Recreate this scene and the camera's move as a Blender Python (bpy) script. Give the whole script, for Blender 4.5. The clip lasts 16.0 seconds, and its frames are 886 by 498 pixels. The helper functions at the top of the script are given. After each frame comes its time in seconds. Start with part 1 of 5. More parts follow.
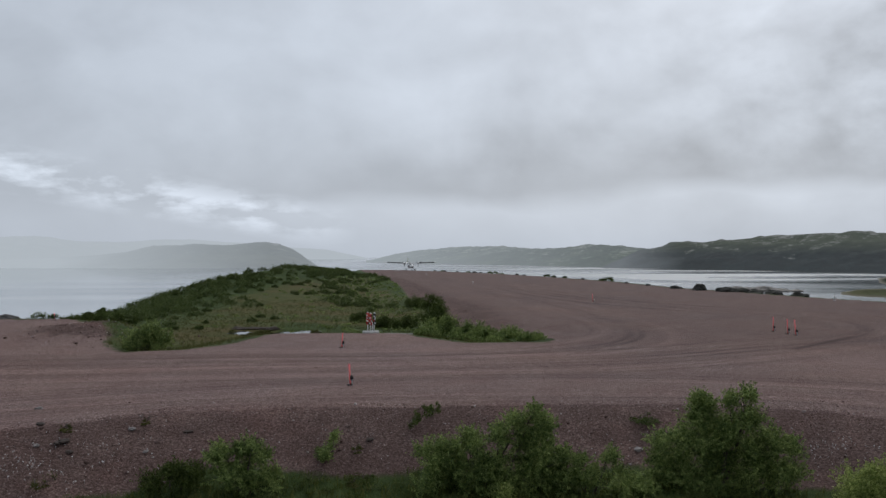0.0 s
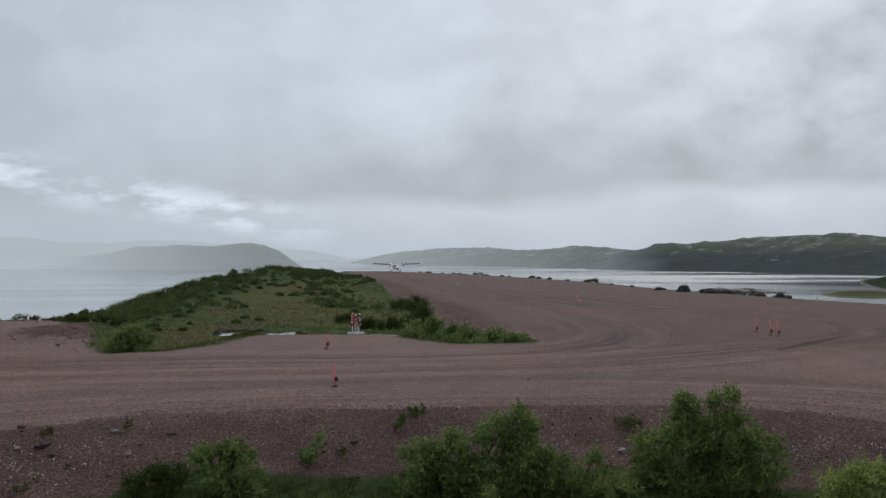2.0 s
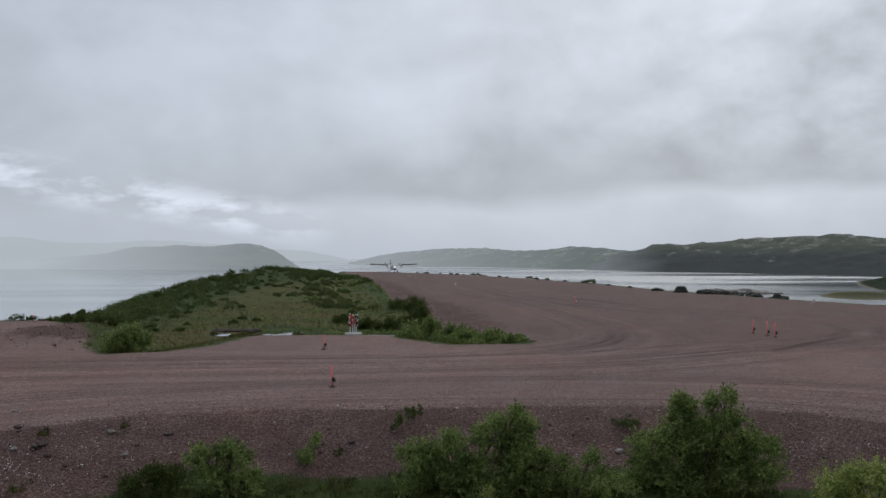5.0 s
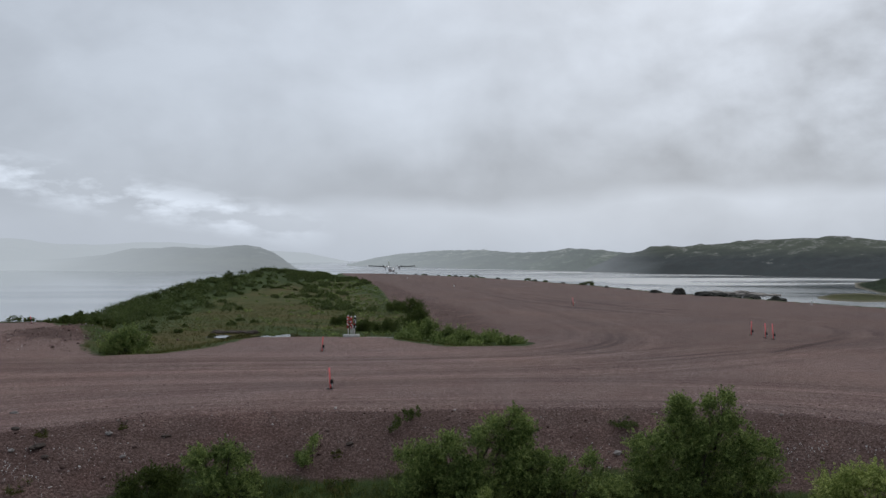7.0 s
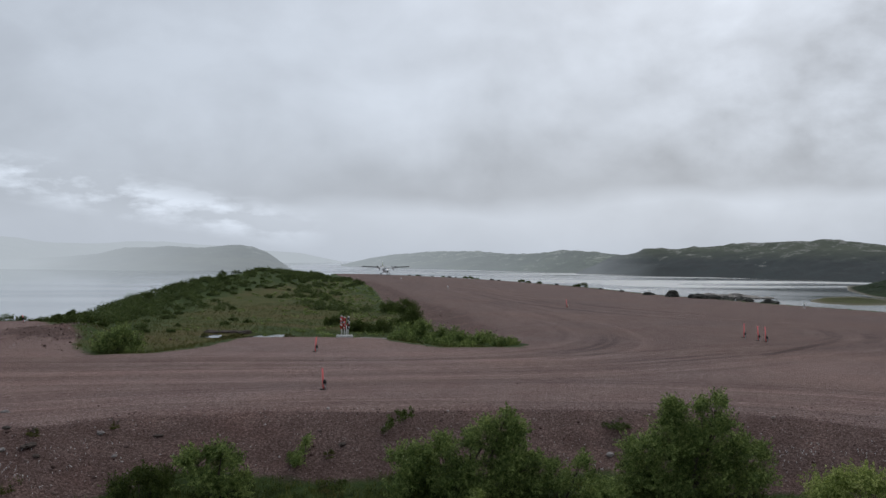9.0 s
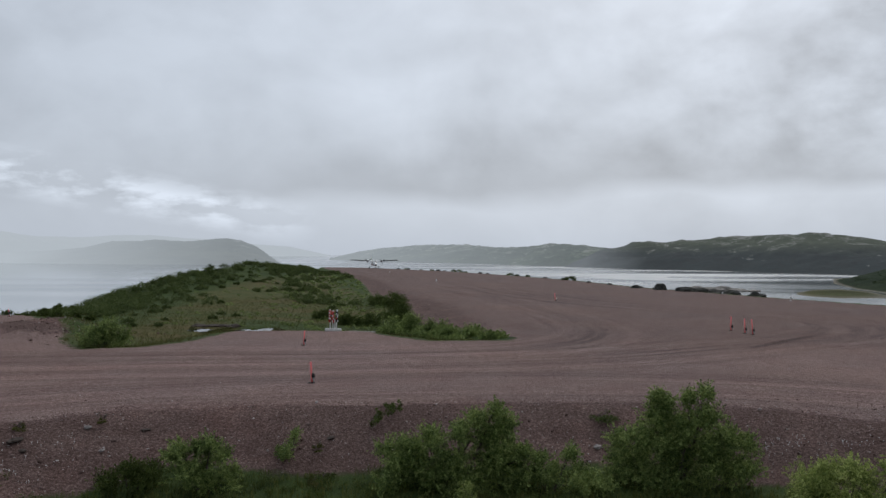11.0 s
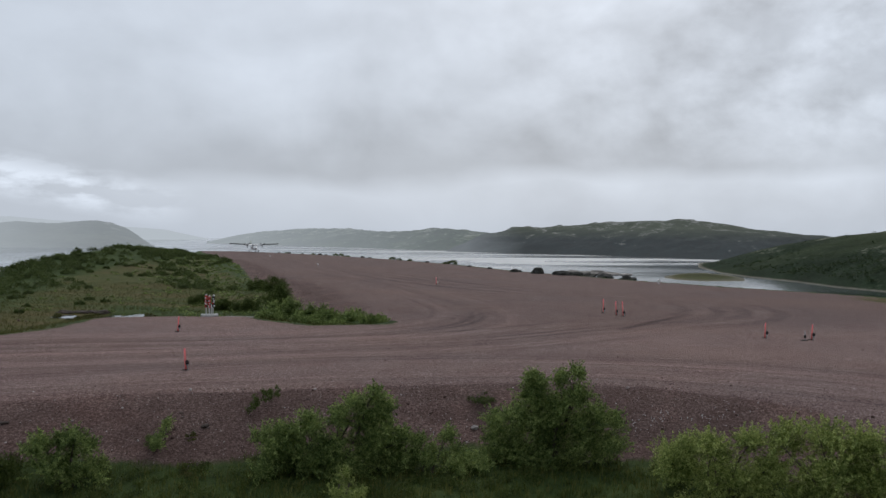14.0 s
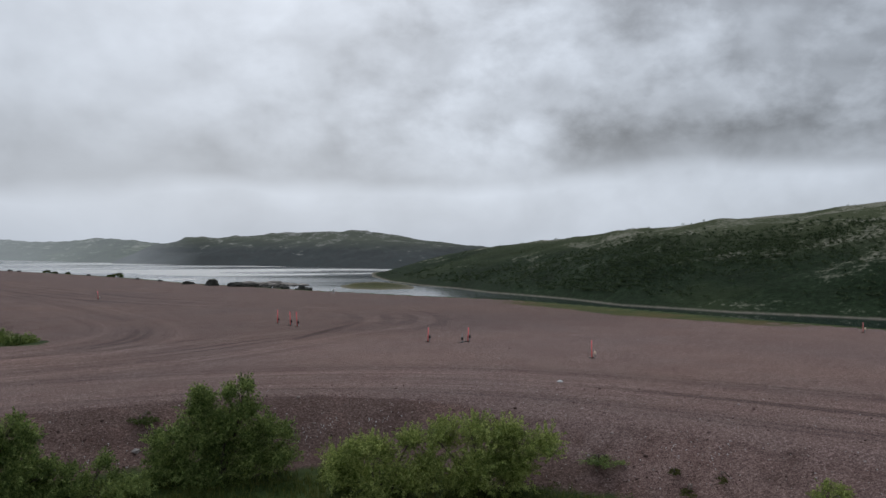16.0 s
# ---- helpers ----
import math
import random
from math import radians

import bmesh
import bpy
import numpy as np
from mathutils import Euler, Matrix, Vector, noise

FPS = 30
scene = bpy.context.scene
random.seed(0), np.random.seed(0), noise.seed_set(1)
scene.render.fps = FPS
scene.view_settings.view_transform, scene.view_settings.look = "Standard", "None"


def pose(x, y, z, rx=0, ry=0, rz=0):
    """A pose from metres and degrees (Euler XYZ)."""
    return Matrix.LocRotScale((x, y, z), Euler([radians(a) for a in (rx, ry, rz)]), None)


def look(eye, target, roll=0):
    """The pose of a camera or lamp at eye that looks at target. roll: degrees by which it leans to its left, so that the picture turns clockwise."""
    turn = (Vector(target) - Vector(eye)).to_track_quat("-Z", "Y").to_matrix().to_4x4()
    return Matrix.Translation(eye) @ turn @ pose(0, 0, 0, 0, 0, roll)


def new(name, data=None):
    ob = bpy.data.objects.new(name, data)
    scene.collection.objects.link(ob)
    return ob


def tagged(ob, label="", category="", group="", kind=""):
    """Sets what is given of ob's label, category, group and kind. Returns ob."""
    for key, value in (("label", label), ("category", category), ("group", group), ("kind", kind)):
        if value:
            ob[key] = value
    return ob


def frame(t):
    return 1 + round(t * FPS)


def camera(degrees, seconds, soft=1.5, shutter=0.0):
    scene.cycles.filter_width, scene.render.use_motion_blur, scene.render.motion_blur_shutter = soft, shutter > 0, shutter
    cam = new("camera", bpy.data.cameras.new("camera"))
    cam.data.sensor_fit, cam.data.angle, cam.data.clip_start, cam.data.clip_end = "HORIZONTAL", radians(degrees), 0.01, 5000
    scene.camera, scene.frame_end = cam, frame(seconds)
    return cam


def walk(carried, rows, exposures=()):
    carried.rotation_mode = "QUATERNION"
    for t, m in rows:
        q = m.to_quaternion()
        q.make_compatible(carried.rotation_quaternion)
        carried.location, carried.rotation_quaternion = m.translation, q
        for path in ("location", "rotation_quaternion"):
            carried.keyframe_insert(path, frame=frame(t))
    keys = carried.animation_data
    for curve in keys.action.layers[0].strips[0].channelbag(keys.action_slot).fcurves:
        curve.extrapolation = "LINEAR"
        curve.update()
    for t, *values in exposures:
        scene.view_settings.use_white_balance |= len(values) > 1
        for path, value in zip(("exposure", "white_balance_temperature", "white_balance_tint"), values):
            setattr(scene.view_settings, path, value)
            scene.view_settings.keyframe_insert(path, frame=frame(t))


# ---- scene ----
cam = camera(56.1, 16.0)

# time, x, y, z, yaw, pitch, roll
PATH = (
    (0, 0.000, 0.000, 3.6, -0.00, 0.27, -0.00),
    (0.5, 0.003, -0.000, 3.6, -0.39, 0.23, -0.15),
    (1, 0.006, -0.000, 3.6, -0.68, 0.27, -0.10),
    (1.5, 0.008, -0.000, 3.6, -0.95, 0.30, -0.06),
    (2, 0.009, -0.000, 3.6, -1.01, 0.36, -0.06),
    (2.5, 0.010, -0.000, 3.6, -1.18, 0.30, -0.09),
    (3, 0.013, -0.000, 3.6, -1.49, 0.16, -0.13),
    (3.5, 0.015, -0.000, 3.6, -1.67, 0.06, -0.03),
    (4, 0.016, -0.000, 3.6, -1.81, 0.38, -0.08),
    (4.5, 0.018, -0.000, 3.6, -2.02, 0.86, -0.42),
    (5, 0.010, -0.000, 3.6, -1.18, 0.40, -0.12),
    (7.5, 0.012, -0.000, 3.6, -1.41, 0.55, -0.21),
    (8, 0.015, -0.000, 3.6, -1.78, 0.57, -0.14),
    (8.5, 0.014, -0.000, 3.6, -1.66, 0.63, -0.47),
    (11, 0.022, -0.000, 3.6, -2.49, 0.15, -0.46),
    (11.5, 0.028, -0.001, 3.6, -3.22, 0.08, -0.38),
    (12, 0.034, -0.001, 3.6, -3.89, -0.05, -0.52),
    (12.5, 0.038, -0.001, 3.6, -4.40, -0.44, -0.58),
    (13, 0.047, -0.002, 3.6, -5.37, -0.84, -0.54),
    (13.5, 0.064, -0.004, 3.6, -7.31, -0.89, -0.69),
    (14, 0.092, -0.008, 3.6, -10.56, -0.86, -0.74),
    (14.5, 0.118, -0.014, 3.6, -13.65, -0.78, -0.69),
    (15, 0.152, -0.024, 3.6, -17.67, -0.27, -0.72),
    (15.5, 0.205, -0.044, 3.6, -24.21, 0.15, -0.70),
    (16, 0.269, -0.078, 3.6, -32.51, 0.13, -0.60),
)
walk(cam, [(t, pose(x, y, z, 90 + pitch, roll, yaw)) for t, x, y, z, yaw, pitch, roll in PATH],
     exposures=((0.0, 0.0), (5.0, 0.0), (8.0, 0.03), (12.5, 0.06), (14.5, 0.09), (15.2, 0.11), (16.0, 0.04)))

# ---- node shorthand ----


def nodes_of(tree):
    """A small builder: n(type, inputs, settings) makes a node and links or sets its inputs."""
    def n(kind, inputs=None, **settings):
        node = tree.nodes.new(kind)
        for key, value in settings.items():
            if key == "operation":
                node.operation = value
            elif key == "blend":
                node.data_type, node.blend_type = "RGBA", value
            elif key == "kind":
                node.noise_dimensions = value
            elif key == "stops":
                ramp = node.color_ramp
                while len(ramp.elements) < len(value):
                    ramp.elements.new(0.5)
                for el, (pos, col) in zip(ramp.elements, value):
                    el.position = pos
                    el.color = (*col, 1) if isinstance(col, tuple) else (col, col, col, 1)
            elif key == "attribute":
                node.attribute_name = value
            elif key == "feature":
                node.feature = value
            elif key == "clamp":
                node.clamp = value
        for key, value in (inputs or {}).items():
            socket = node.inputs[key]
            if isinstance(value, bpy.types.NodeSocket):
                tree.links.new(value, socket)
            elif isinstance(value, bpy.types.Node):
                tree.links.new(value.outputs[0], socket)
            else:
                socket.default_value = value
        return node
    return n


def mixed(n, fac, a, b, blend="MIX"):
    """Mix two colours; returns the colour socket."""
    col = lambda v: (*v, 1) if isinstance(v, tuple) and len(v) == 3 else v
    return n("ShaderNodeMix", {0: fac, 6: col(a), 7: col(b)}, blend=blend).outputs[2]


def calc(n, op, a, b=0.0, c=0.0):
    return n("ShaderNodeMath", {0: a, 1: b, 2: c}, operation=op).outputs[0]


# ---- world, sun, exposure ----

SUN_ELEVATION, SUN_TURN = radians(38), radians(20)
world = bpy.data.worlds.new("overcast_sky")
scene.world = world
world.use_nodes = True
world.node_tree.nodes.clear()
n = nodes_of(world.node_tree)
sky = n("ShaderNodeTexSky")
sky.sky_type, sky.sun_disc = "NISHITA", False
sky.sun_elevation, sky.sun_rotation, sky.dust_density = SUN_ELEVATION, SUN_TURN, 4.0
clear = n("ShaderNodeBackground", {"Color": sky.outputs[0], "Strength": 0.08})
way = n("ShaderNodeTexCoord").outputs["Generated"]
axis = n("ShaderNodeSeparateXYZ", {0: way})
height = calc(n, "MAXIMUM", axis.outputs[2], 0.0)
# a grey deck with a ragged base low down, brighter air below it and puffier cloud above
bearing = n("ShaderNodeMath", {0: axis.outputs[0], 1: axis.outputs[1]}, operation="ARCTAN2").outputs[0]
puff_at = n("ShaderNodeMapping", {"Vector": way, "Scale": (1.0, 1.0, 1.35), "Location": (0.35, 0.0, 0.2)})
noise_of = lambda scale, detail, rough, bend=0.0: n("ShaderNodeTexNoise", {"Vector": puff_at, "Scale": scale, "Detail": detail, "Roughness": rough, "Distortion": bend}).outputs[0]
big, puff, wisp = noise_of(2.6, 3.0, 0.5), noise_of(4.6, 8.0, 0.53, 0.35), noise_of(13.0, 5.0, 0.5, 0.3)
level_off = calc(n, "MULTIPLY_ADD", bearing, -0.035, calc(n, "MULTIPLY_ADD", big, 0.075, -0.0375))
ragged = calc(n, "ADD", calc(n, "ADD", height, level_off), calc(n, "MULTIPLY_ADD", puff, 0.05, -0.025))
deck = n("ShaderNodeValToRGB", {0: ragged}, stops=((0.0, 0.545), (0.030, 0.57), (0.052, 0.60), (0.072, 0.445), (0.100, 0.46), (0.150, 0.565), (0.20, 0.605), (0.5, 0.585)))
heap = n("ShaderNodeMapRange", {0: bearing, 1: 0.1, 2: 0.62, 3: 0.30, 4: 0.8}, clamp=True).outputs[0]
lift = n("ShaderNodeMapRange", {0: height, 1: 0.03, 2: 0.14, 3: 0.35, 4: 1.0}, clamp=True).outputs[0]
lumps = calc(n, "MULTIPLY_ADD", puff, 0.68, calc(n, "MULTIPLY", wisp, 0.32))
swing = n("ShaderNodeMapRange", {0: lumps, 1: 0.36, 2: 0.64, 3: -0.17, 4: 0.18}).outputs[0]
pale_k = n("ShaderNodeMapRange", {0: bearing, 1: 0.0, 2: -0.38, 3: 0.0, 4: 0.85}, clamp=True).outputs[0]
base_light = n("ShaderNodeMix", {0: pale_k, 2: deck.outputs[0], 3: 0.505}).outputs[0]
light = calc(n, "ADD", base_light, calc(n, "MULTIPLY", swing, calc(n, "MULTIPLY", heap, lift)))
gloom = calc(n, "MULTIPLY", n("ShaderNodeMapRange", {0: bearing, 1: 0.5, 2: 0.95, 3: 0.0, 4: 0.22}, clamp=True).outputs[0], n("ShaderNodeMapRange", {0: height, 1: 0.08, 2: 0.16}, clamp=True).outputs[0])
light = calc(n, "SUBTRACT", light, gloom)
# bellies and lit shoulders of the puffs
swell = []
for rise in (0.0, 0.035):
    at_rise = n("ShaderNodeMapping", {"Vector": way, "Scale": (1.0, 1.0, 1.7), "Location": (0.2 - rise, 0.1, rise)})
    swell.append(n("ShaderNodeTexNoise", {"Vector": at_rise, "Scale": 6.5, "Detail": 7.0, "Roughness": 0.5, "Distortion": 0.25}).outputs[0])
relief = calc(n, "MULTIPLY", calc(n, "SUBTRACT", swell[0], swell[1]), n("ShaderNodeMapRange", {0: bearing, 1: -0.15, 2: 0.7, 3: 0.10, 4: 0.42}, clamp=True).outputs[0])
light = calc(n, "ADD", light, calc(n, "MULTIPLY", relief, n("ShaderNodeMapRange", {0: ragged, 1: 0.05, 2: 0.10}, clamp=True).outputs[0]))
heap_at = n("ShaderNodeMapping", {"Vector": way, "Scale": (1.0, 1.0, 1.6), "Location": (0.35, 0.3, 0.9)})
heaps = n("ShaderNodeTexNoise", {"Vector": heap_at, "Scale": 5.6, "Detail": 8.0, "Roughness": 0.56, "Distortion": 0.12}).outputs[0]
leaning = n("ShaderNodeMapRange", {0: bearing, 1: 0.12, 2: 0.60, 3: -0.13, 4: 0.06}, clamp=True).outputs[0]
dark_k = n("ShaderNodeMapRange", {0: calc(n, "ADD", heaps, leaning), 1: 0.43, 2: 0.60}, clamp=True).outputs[0]
high_k = n("ShaderNodeMapRange", {0: ragged, 1: 0.06, 2: 0.11}, clamp=True).outputs[0]
light = calc(n, "SUBTRACT", light, calc(n, "MULTIPLY", calc(n, "MULTIPLY_ADD", dark_k, 0.19, -0.055), calc(n, "MULTIPLY", high_k, n("ShaderNodeMapRange", {0: bearing, 1: 0.16, 2: 0.62}, clamp=True).outputs[0])))
# thin bright breaks low in the cloud over the headland
gap_at = n("ShaderNodeMapping", {"Vector": way, "Scale": (4.0, 4.0, 12.0)})
gaps = n("ShaderNodeTexNoise", {"Vector": gap_at, "Scale": 3.2, "Detail": 8.0, "Roughness": 0.56, "Distortion": 0.12}).outputs[0]
gap_line = calc(n, "ABSOLUTE", calc(n, "SUBTRACT", height, calc(n, "MULTIPLY_ADD", bearing, -0.16, 0.012)))
gap_k = calc(n, "MULTIPLY", n("ShaderNodeMapRange", {0: gaps, 1: 0.45, 2: 0.60}, clamp=True).outputs[0], n("ShaderNodeMapRange", {0: gap_line, 1: 0.030, 2: 0.006}, clamp=True).outputs[0])
gap_k = calc(n, "MULTIPLY", gap_k, n("ShaderNodeMapRange", {0: bearing, 1: -0.10, 2: -0.22}, clamp=True).outputs[0])
light = calc(n, "MULTIPLY_ADD", gap_k, 0.26, light)
veil = n("ShaderNodeCombineColor", {0: calc(n, "MULTIPLY", light, 0.922), 1: calc(n, "MULTIPLY", light, 1.02), 2: calc(n, "MULTIPLY", light, 1.165)}).outputs[0]
clouds = n("ShaderNodeBackground", {"Color": veil, "Strength": 1.025})
cover = n("ShaderNodeMixShader", {0: 0.94, 1: clear.outputs[0], 2: clouds.outputs[0]})
n("ShaderNodeOutputWorld", {0: cover.outputs[0]})

sun = new("sun", bpy.data.lights.new("sun", "SUN"))
sun.data.energy, sun.data.angle, sun.data.color = 0.9, radians(30), (1.0, 0.97, 0.92)
sun.matrix_world = look((0, 0, 0), (-math.sin(SUN_TURN) * math.cos(SUN_ELEVATION), -math.cos(SUN_TURN) * math.cos(SUN_ELEVATION), -math.sin(SUN_ELEVATION)))
sun.location = (0, 0, 80)

# ---- materials ----


def material(name):
    m = bpy.data.materials.new(name)
    m.use_nodes = True
    m.node_tree.nodes.clear()
    return m, nodes_of(m.node_tree)


def finish(n, colour, rough, height=None, depth=0.02, strength=0.6, metal=0.0, **more):
    """Principled surface with an optional bump."""
    colour = (*colour, 1) if isinstance(colour, tuple) else colour
    ins = {"Base Color": colour, "Roughness": rough, "Metallic": metal}
    for key, value in more.items():
        ins[key.replace("_", " ")] = value
    if height is not None:
        ins["Normal"] = n("ShaderNodeBump", {"Height": height, "Distance": depth, "Strength": strength})
    shader = n("ShaderNodeBsdfPrincipled", ins)
    n("ShaderNodeOutputMaterial", {0: shader.outputs[0]})
    return shader


def grained(name, a, b, scale=20.0, rough=0.6, bump=0.003, metal=0.0, per_thing=0.0, **more):
    """A painted, stone, wood or metal surface: two tones at two scales with fine relief."""
    m, n = material(name)
    at = n("ShaderNodeTexCoord").outputs["Object"]
    fine = n("ShaderNodeTexNoise", {"Vector": at, "Scale": scale, "Detail": 6.0, "Roughness": 0.6})
    wide = n("ShaderNodeTexNoise", {"Vector": at, "Scale": scale * 0.13, "Detail": 3.0})
    k = calc(n, "MULTIPLY_ADD", fine.outputs[0], 0.6, calc(n, "MULTIPLY", wide.outputs[0], 0.4))
    ramp = n("ShaderNodeValToRGB", {0: k}, stops=((0.35, a), (0.65, b)))
    colour = ramp.outputs[0]
    if per_thing:
        info = n("ShaderNodeObjectInfo")
        colour = n("ShaderNodeHueSaturation", {"Value": n("ShaderNodeMapRange", {0: info.outputs["Random"], 3: 1 - per_thing, 4: 1 + per_thing}).outputs[0], "Color": colour}).outputs[0]
    finish(n, colour, n("ShaderNodeMapRange", {0: fine.outputs[0], 3: rough - 0.1, 4: rough + 0.1}).outputs[0], fine.outputs[0], bump, 0.5, metal, **more)
    return m


def leafy(name, a, b, c):
    """Leaves: tone differs leaf by leaf and clump by clump."""
    m, n = material(name)
    geo = n("ShaderNodeNewGeometry")
    at = n("ShaderNodeTexCoord").outputs["Object"]
    clump = n("ShaderNodeTexNoise", {"Vector": at, "Scale": 1.6, "Detail": 2.0})
    k = calc(n, "MULTIPLY_ADD", geo.outputs["Random Per Island"], 0.5, calc(n, "MULTIPLY", clump.outputs[0], 0.55))
    ramp = n("ShaderNodeValToRGB", {0: k}, stops=((0.2, a), (0.5, b), (0.85, c)))
    front = n("ShaderNodeBsdfPrincipled", {"Base Color": ramp.outputs[0], "Roughness": 0.6, "Specular IOR Level": 0.12})
    back = n("ShaderNodeBsdfTranslucent", {"Color": ramp.outputs[0]})
    mix = n("ShaderNodeMixShader", {0: 0.36, 1: front.outputs[0], 2: back.outputs[0]})
    n("ShaderNodeOutputMaterial", {0: mix.outputs[0]})
    return m


def ground_material():
    """Gravel fill, rubble bank, heath and grass; the zones come from the ground's own plan."""
    m, n = material("ground")
    at = n("ShaderNodeTexCoord").outputs["Object"]
    zone = n("ShaderNodeSeparateColor", {0: n("ShaderNodeAttribute", attribute="zone").outputs["Color"]})
    noise_at = lambda scale, detail=5.0, rough=0.6, vec=None: n("ShaderNodeTexNoise", {"Vector": vec if vec else at, "Scale": scale, "Detail": detail, "Roughness": rough}).outputs[0]
    speck, pebble, patch, wide = noise_at(32.0, 4.0, 0.7), noise_at(14.0), noise_at(0.55), noise_at(0.09, 4.0)
    gravel = n("ShaderNodeValToRGB", {0: calc(n, "MULTIPLY_ADD", speck, 0.6, calc(n, "MULTIPLY", pebble, 0.4))},
               stops=((0.36, (0.058, 0.040, 0.037)), (0.5, (0.158, 0.111, 0.102)), (0.63, (0.335, 0.256, 0.240)))).outputs[0]
    gravel = mixed(n, n("ShaderNodeMapRange", {0: patch, 1: 0.35, 2: 0.65}, clamp=True).outputs[0], gravel, (0.90, 0.85, 0.85), "MULTIPLY")
    gravel = mixed(n, n("ShaderNodeMapRange", {0: wide, 1: 0.35, 2: 0.65}, clamp=True).outputs[0], gravel, (1.12, 1.06, 1.0), "MULTIPLY")
    # wheel marks: streaks drawn out along the taxiing curves
    streak_k = 0.0
    for name, salt in (("track", 0.0), ("track_two", 7.0), ("track_three", 13.0)):
        lanes = n("ShaderNodeSeparateColor", {0: n("ShaderNodeAttribute", attribute=name).outputs["Color"]})
        lane = n("ShaderNodeCombineXYZ", {0: calc(n, "MULTIPLY", lanes.outputs[0], 100.0), 1: calc(n, "MULTIPLY", lanes.outputs[1], 3.0), 2: salt})
        streak = noise_at(0.9, 7.0, 0.72, lane.outputs[0])
        one = calc(n, "MULTIPLY", n("ShaderNodeMapRange", {0: streak, 1: 0.36, 2: 0.64, 3: -1.0, 4: 1.0}, clamp=True).outputs[0], lanes.outputs[2])
        streak_k = calc(n, "ADD", one, streak_k)
    gravel = n("ShaderNodeHueSaturation", {"Value": calc(n, "MULTIPLY_ADD", streak_k, 0.28, 1.0), "Color": gravel}).outputs[0]
    # ruts pressed dark, the spill beside them pale, and the near and left apron paler
    wear = n("ShaderNodeSeparateColor", {0: n("ShaderNodeAttribute", attribute="wear").outputs["Color"]})
    worn = calc(n, "MULTIPLY_ADD", wear.outputs[1], 0.42, calc(n, "MULTIPLY_ADD", wear.outputs[2], 0.16, calc(n, "MULTIPLY_ADD", calc(n, "MULTIPLY", wear.outputs[0], calc(n, "ADD", pebble, 0.35)), -0.48, 1.0)))
    gravel = n("ShaderNodeHueSaturation", {"Value": worn, "Color": gravel}).outputs[0]
    rubble = n("ShaderNodeValToRGB", {0: calc(n, "MULTIPLY_ADD", noise_at(15.0), 0.5, calc(n, "MULTIPLY", speck, 0.5))},
               stops=((0.35, (0.042, 0.027, 0.023)), (0.50, (0.132, 0.085, 0.074)), (0.63, (0.270, 0.200, 0.180)))).outputs[0]
    rubble = mixed(n, n("ShaderNodeMapRange", {0: noise_at(0.9, 5.0, 0.65), 1: 0.36, 2: 0.62}, clamp=True).outputs[0], rubble, (0.80, 0.76, 0.76), "MULTIPLY")
    rubble = mixed(n, n("ShaderNodeMapRange", {0: patch, 1: 0.50, 2: 0.66}, clamp=True).outputs[0], rubble, (1.35, 1.3, 1.28), "MULTIPLY")
    tuft = noise_at(3.2, 6.0, 0.7)
    heath = n("ShaderNodeValToRGB", {0: calc(n, "MULTIPLY_ADD", tuft, 0.5, calc(n, "MULTIPLY", patch, 0.5))},
              stops=((0.33, (0.040, 0.055, 0.017)), (0.46, (0.070, 0.082, 0.025)), (0.56, (0.098, 0.094, 0.033)), (0.70, (0.145, 0.136, 0.050)))).outputs[0]
    bands_at = n("ShaderNodeMapping", {"Vector": at, "Scale": (0.045, 0.24, 1.0), "Rotation": (0.0, 0.0, 0.22)}).outputs[0]
    bands = noise_at(1.0, 6.0, 0.62, bands_at)
    heath = mixed(n, n("ShaderNodeMapRange", {0: bands, 1: 0.50, 2: 0.58, 4: 0.6}, clamp=True).outputs[0], heath, (0.118, 0.086, 0.038))
    heath = mixed(n, n("ShaderNodeMapRange", {0: bands, 1: 0.46, 2: 0.38, 4: 0.7}, clamp=True).outputs[0], heath, (0.056, 0.078, 0.024))
    green = n("ShaderNodeValToRGB", {0: calc(n, "MULTIPLY_ADD", tuft, 0.6, calc(n, "MULTIPLY", patch, 0.4))},
              stops=((0.33, (0.022, 0.036, 0.012)), (0.52, (0.052, 0.078, 0.023)), (0.70, (0.105, 0.132, 0.042)))).outputs[0]
    rag = calc(n, "MULTIPLY_ADD", noise_at(1.6, 6.0, 0.7), 0.9, -0.45)
    sharp = lambda socket: n("ShaderNodeMapRange", {0: calc(n, "ADD", socket, rag), 1: 0.40, 2: 0.60}, clamp=True).outputs[0]
    plants = mixed(n, sharp(zone.outputs[2]), heath, green)
    soil = mixed(n, sharp(zone.outputs[1]), gravel, rubble)
    colour = mixed(n, sharp(zone.outputs[0]), plants, soil)
    relief = calc(n, "MULTIPLY_ADD", pebble, 0.7, calc(n, "MULTIPLY_ADD", speck, 0.4, calc(n, "MULTIPLY", streak_k, -0.5)))
    finish(n, colour, 0.95, relief, 0.07, 0.9, Specular_IOR_Level=0.08)
    return m


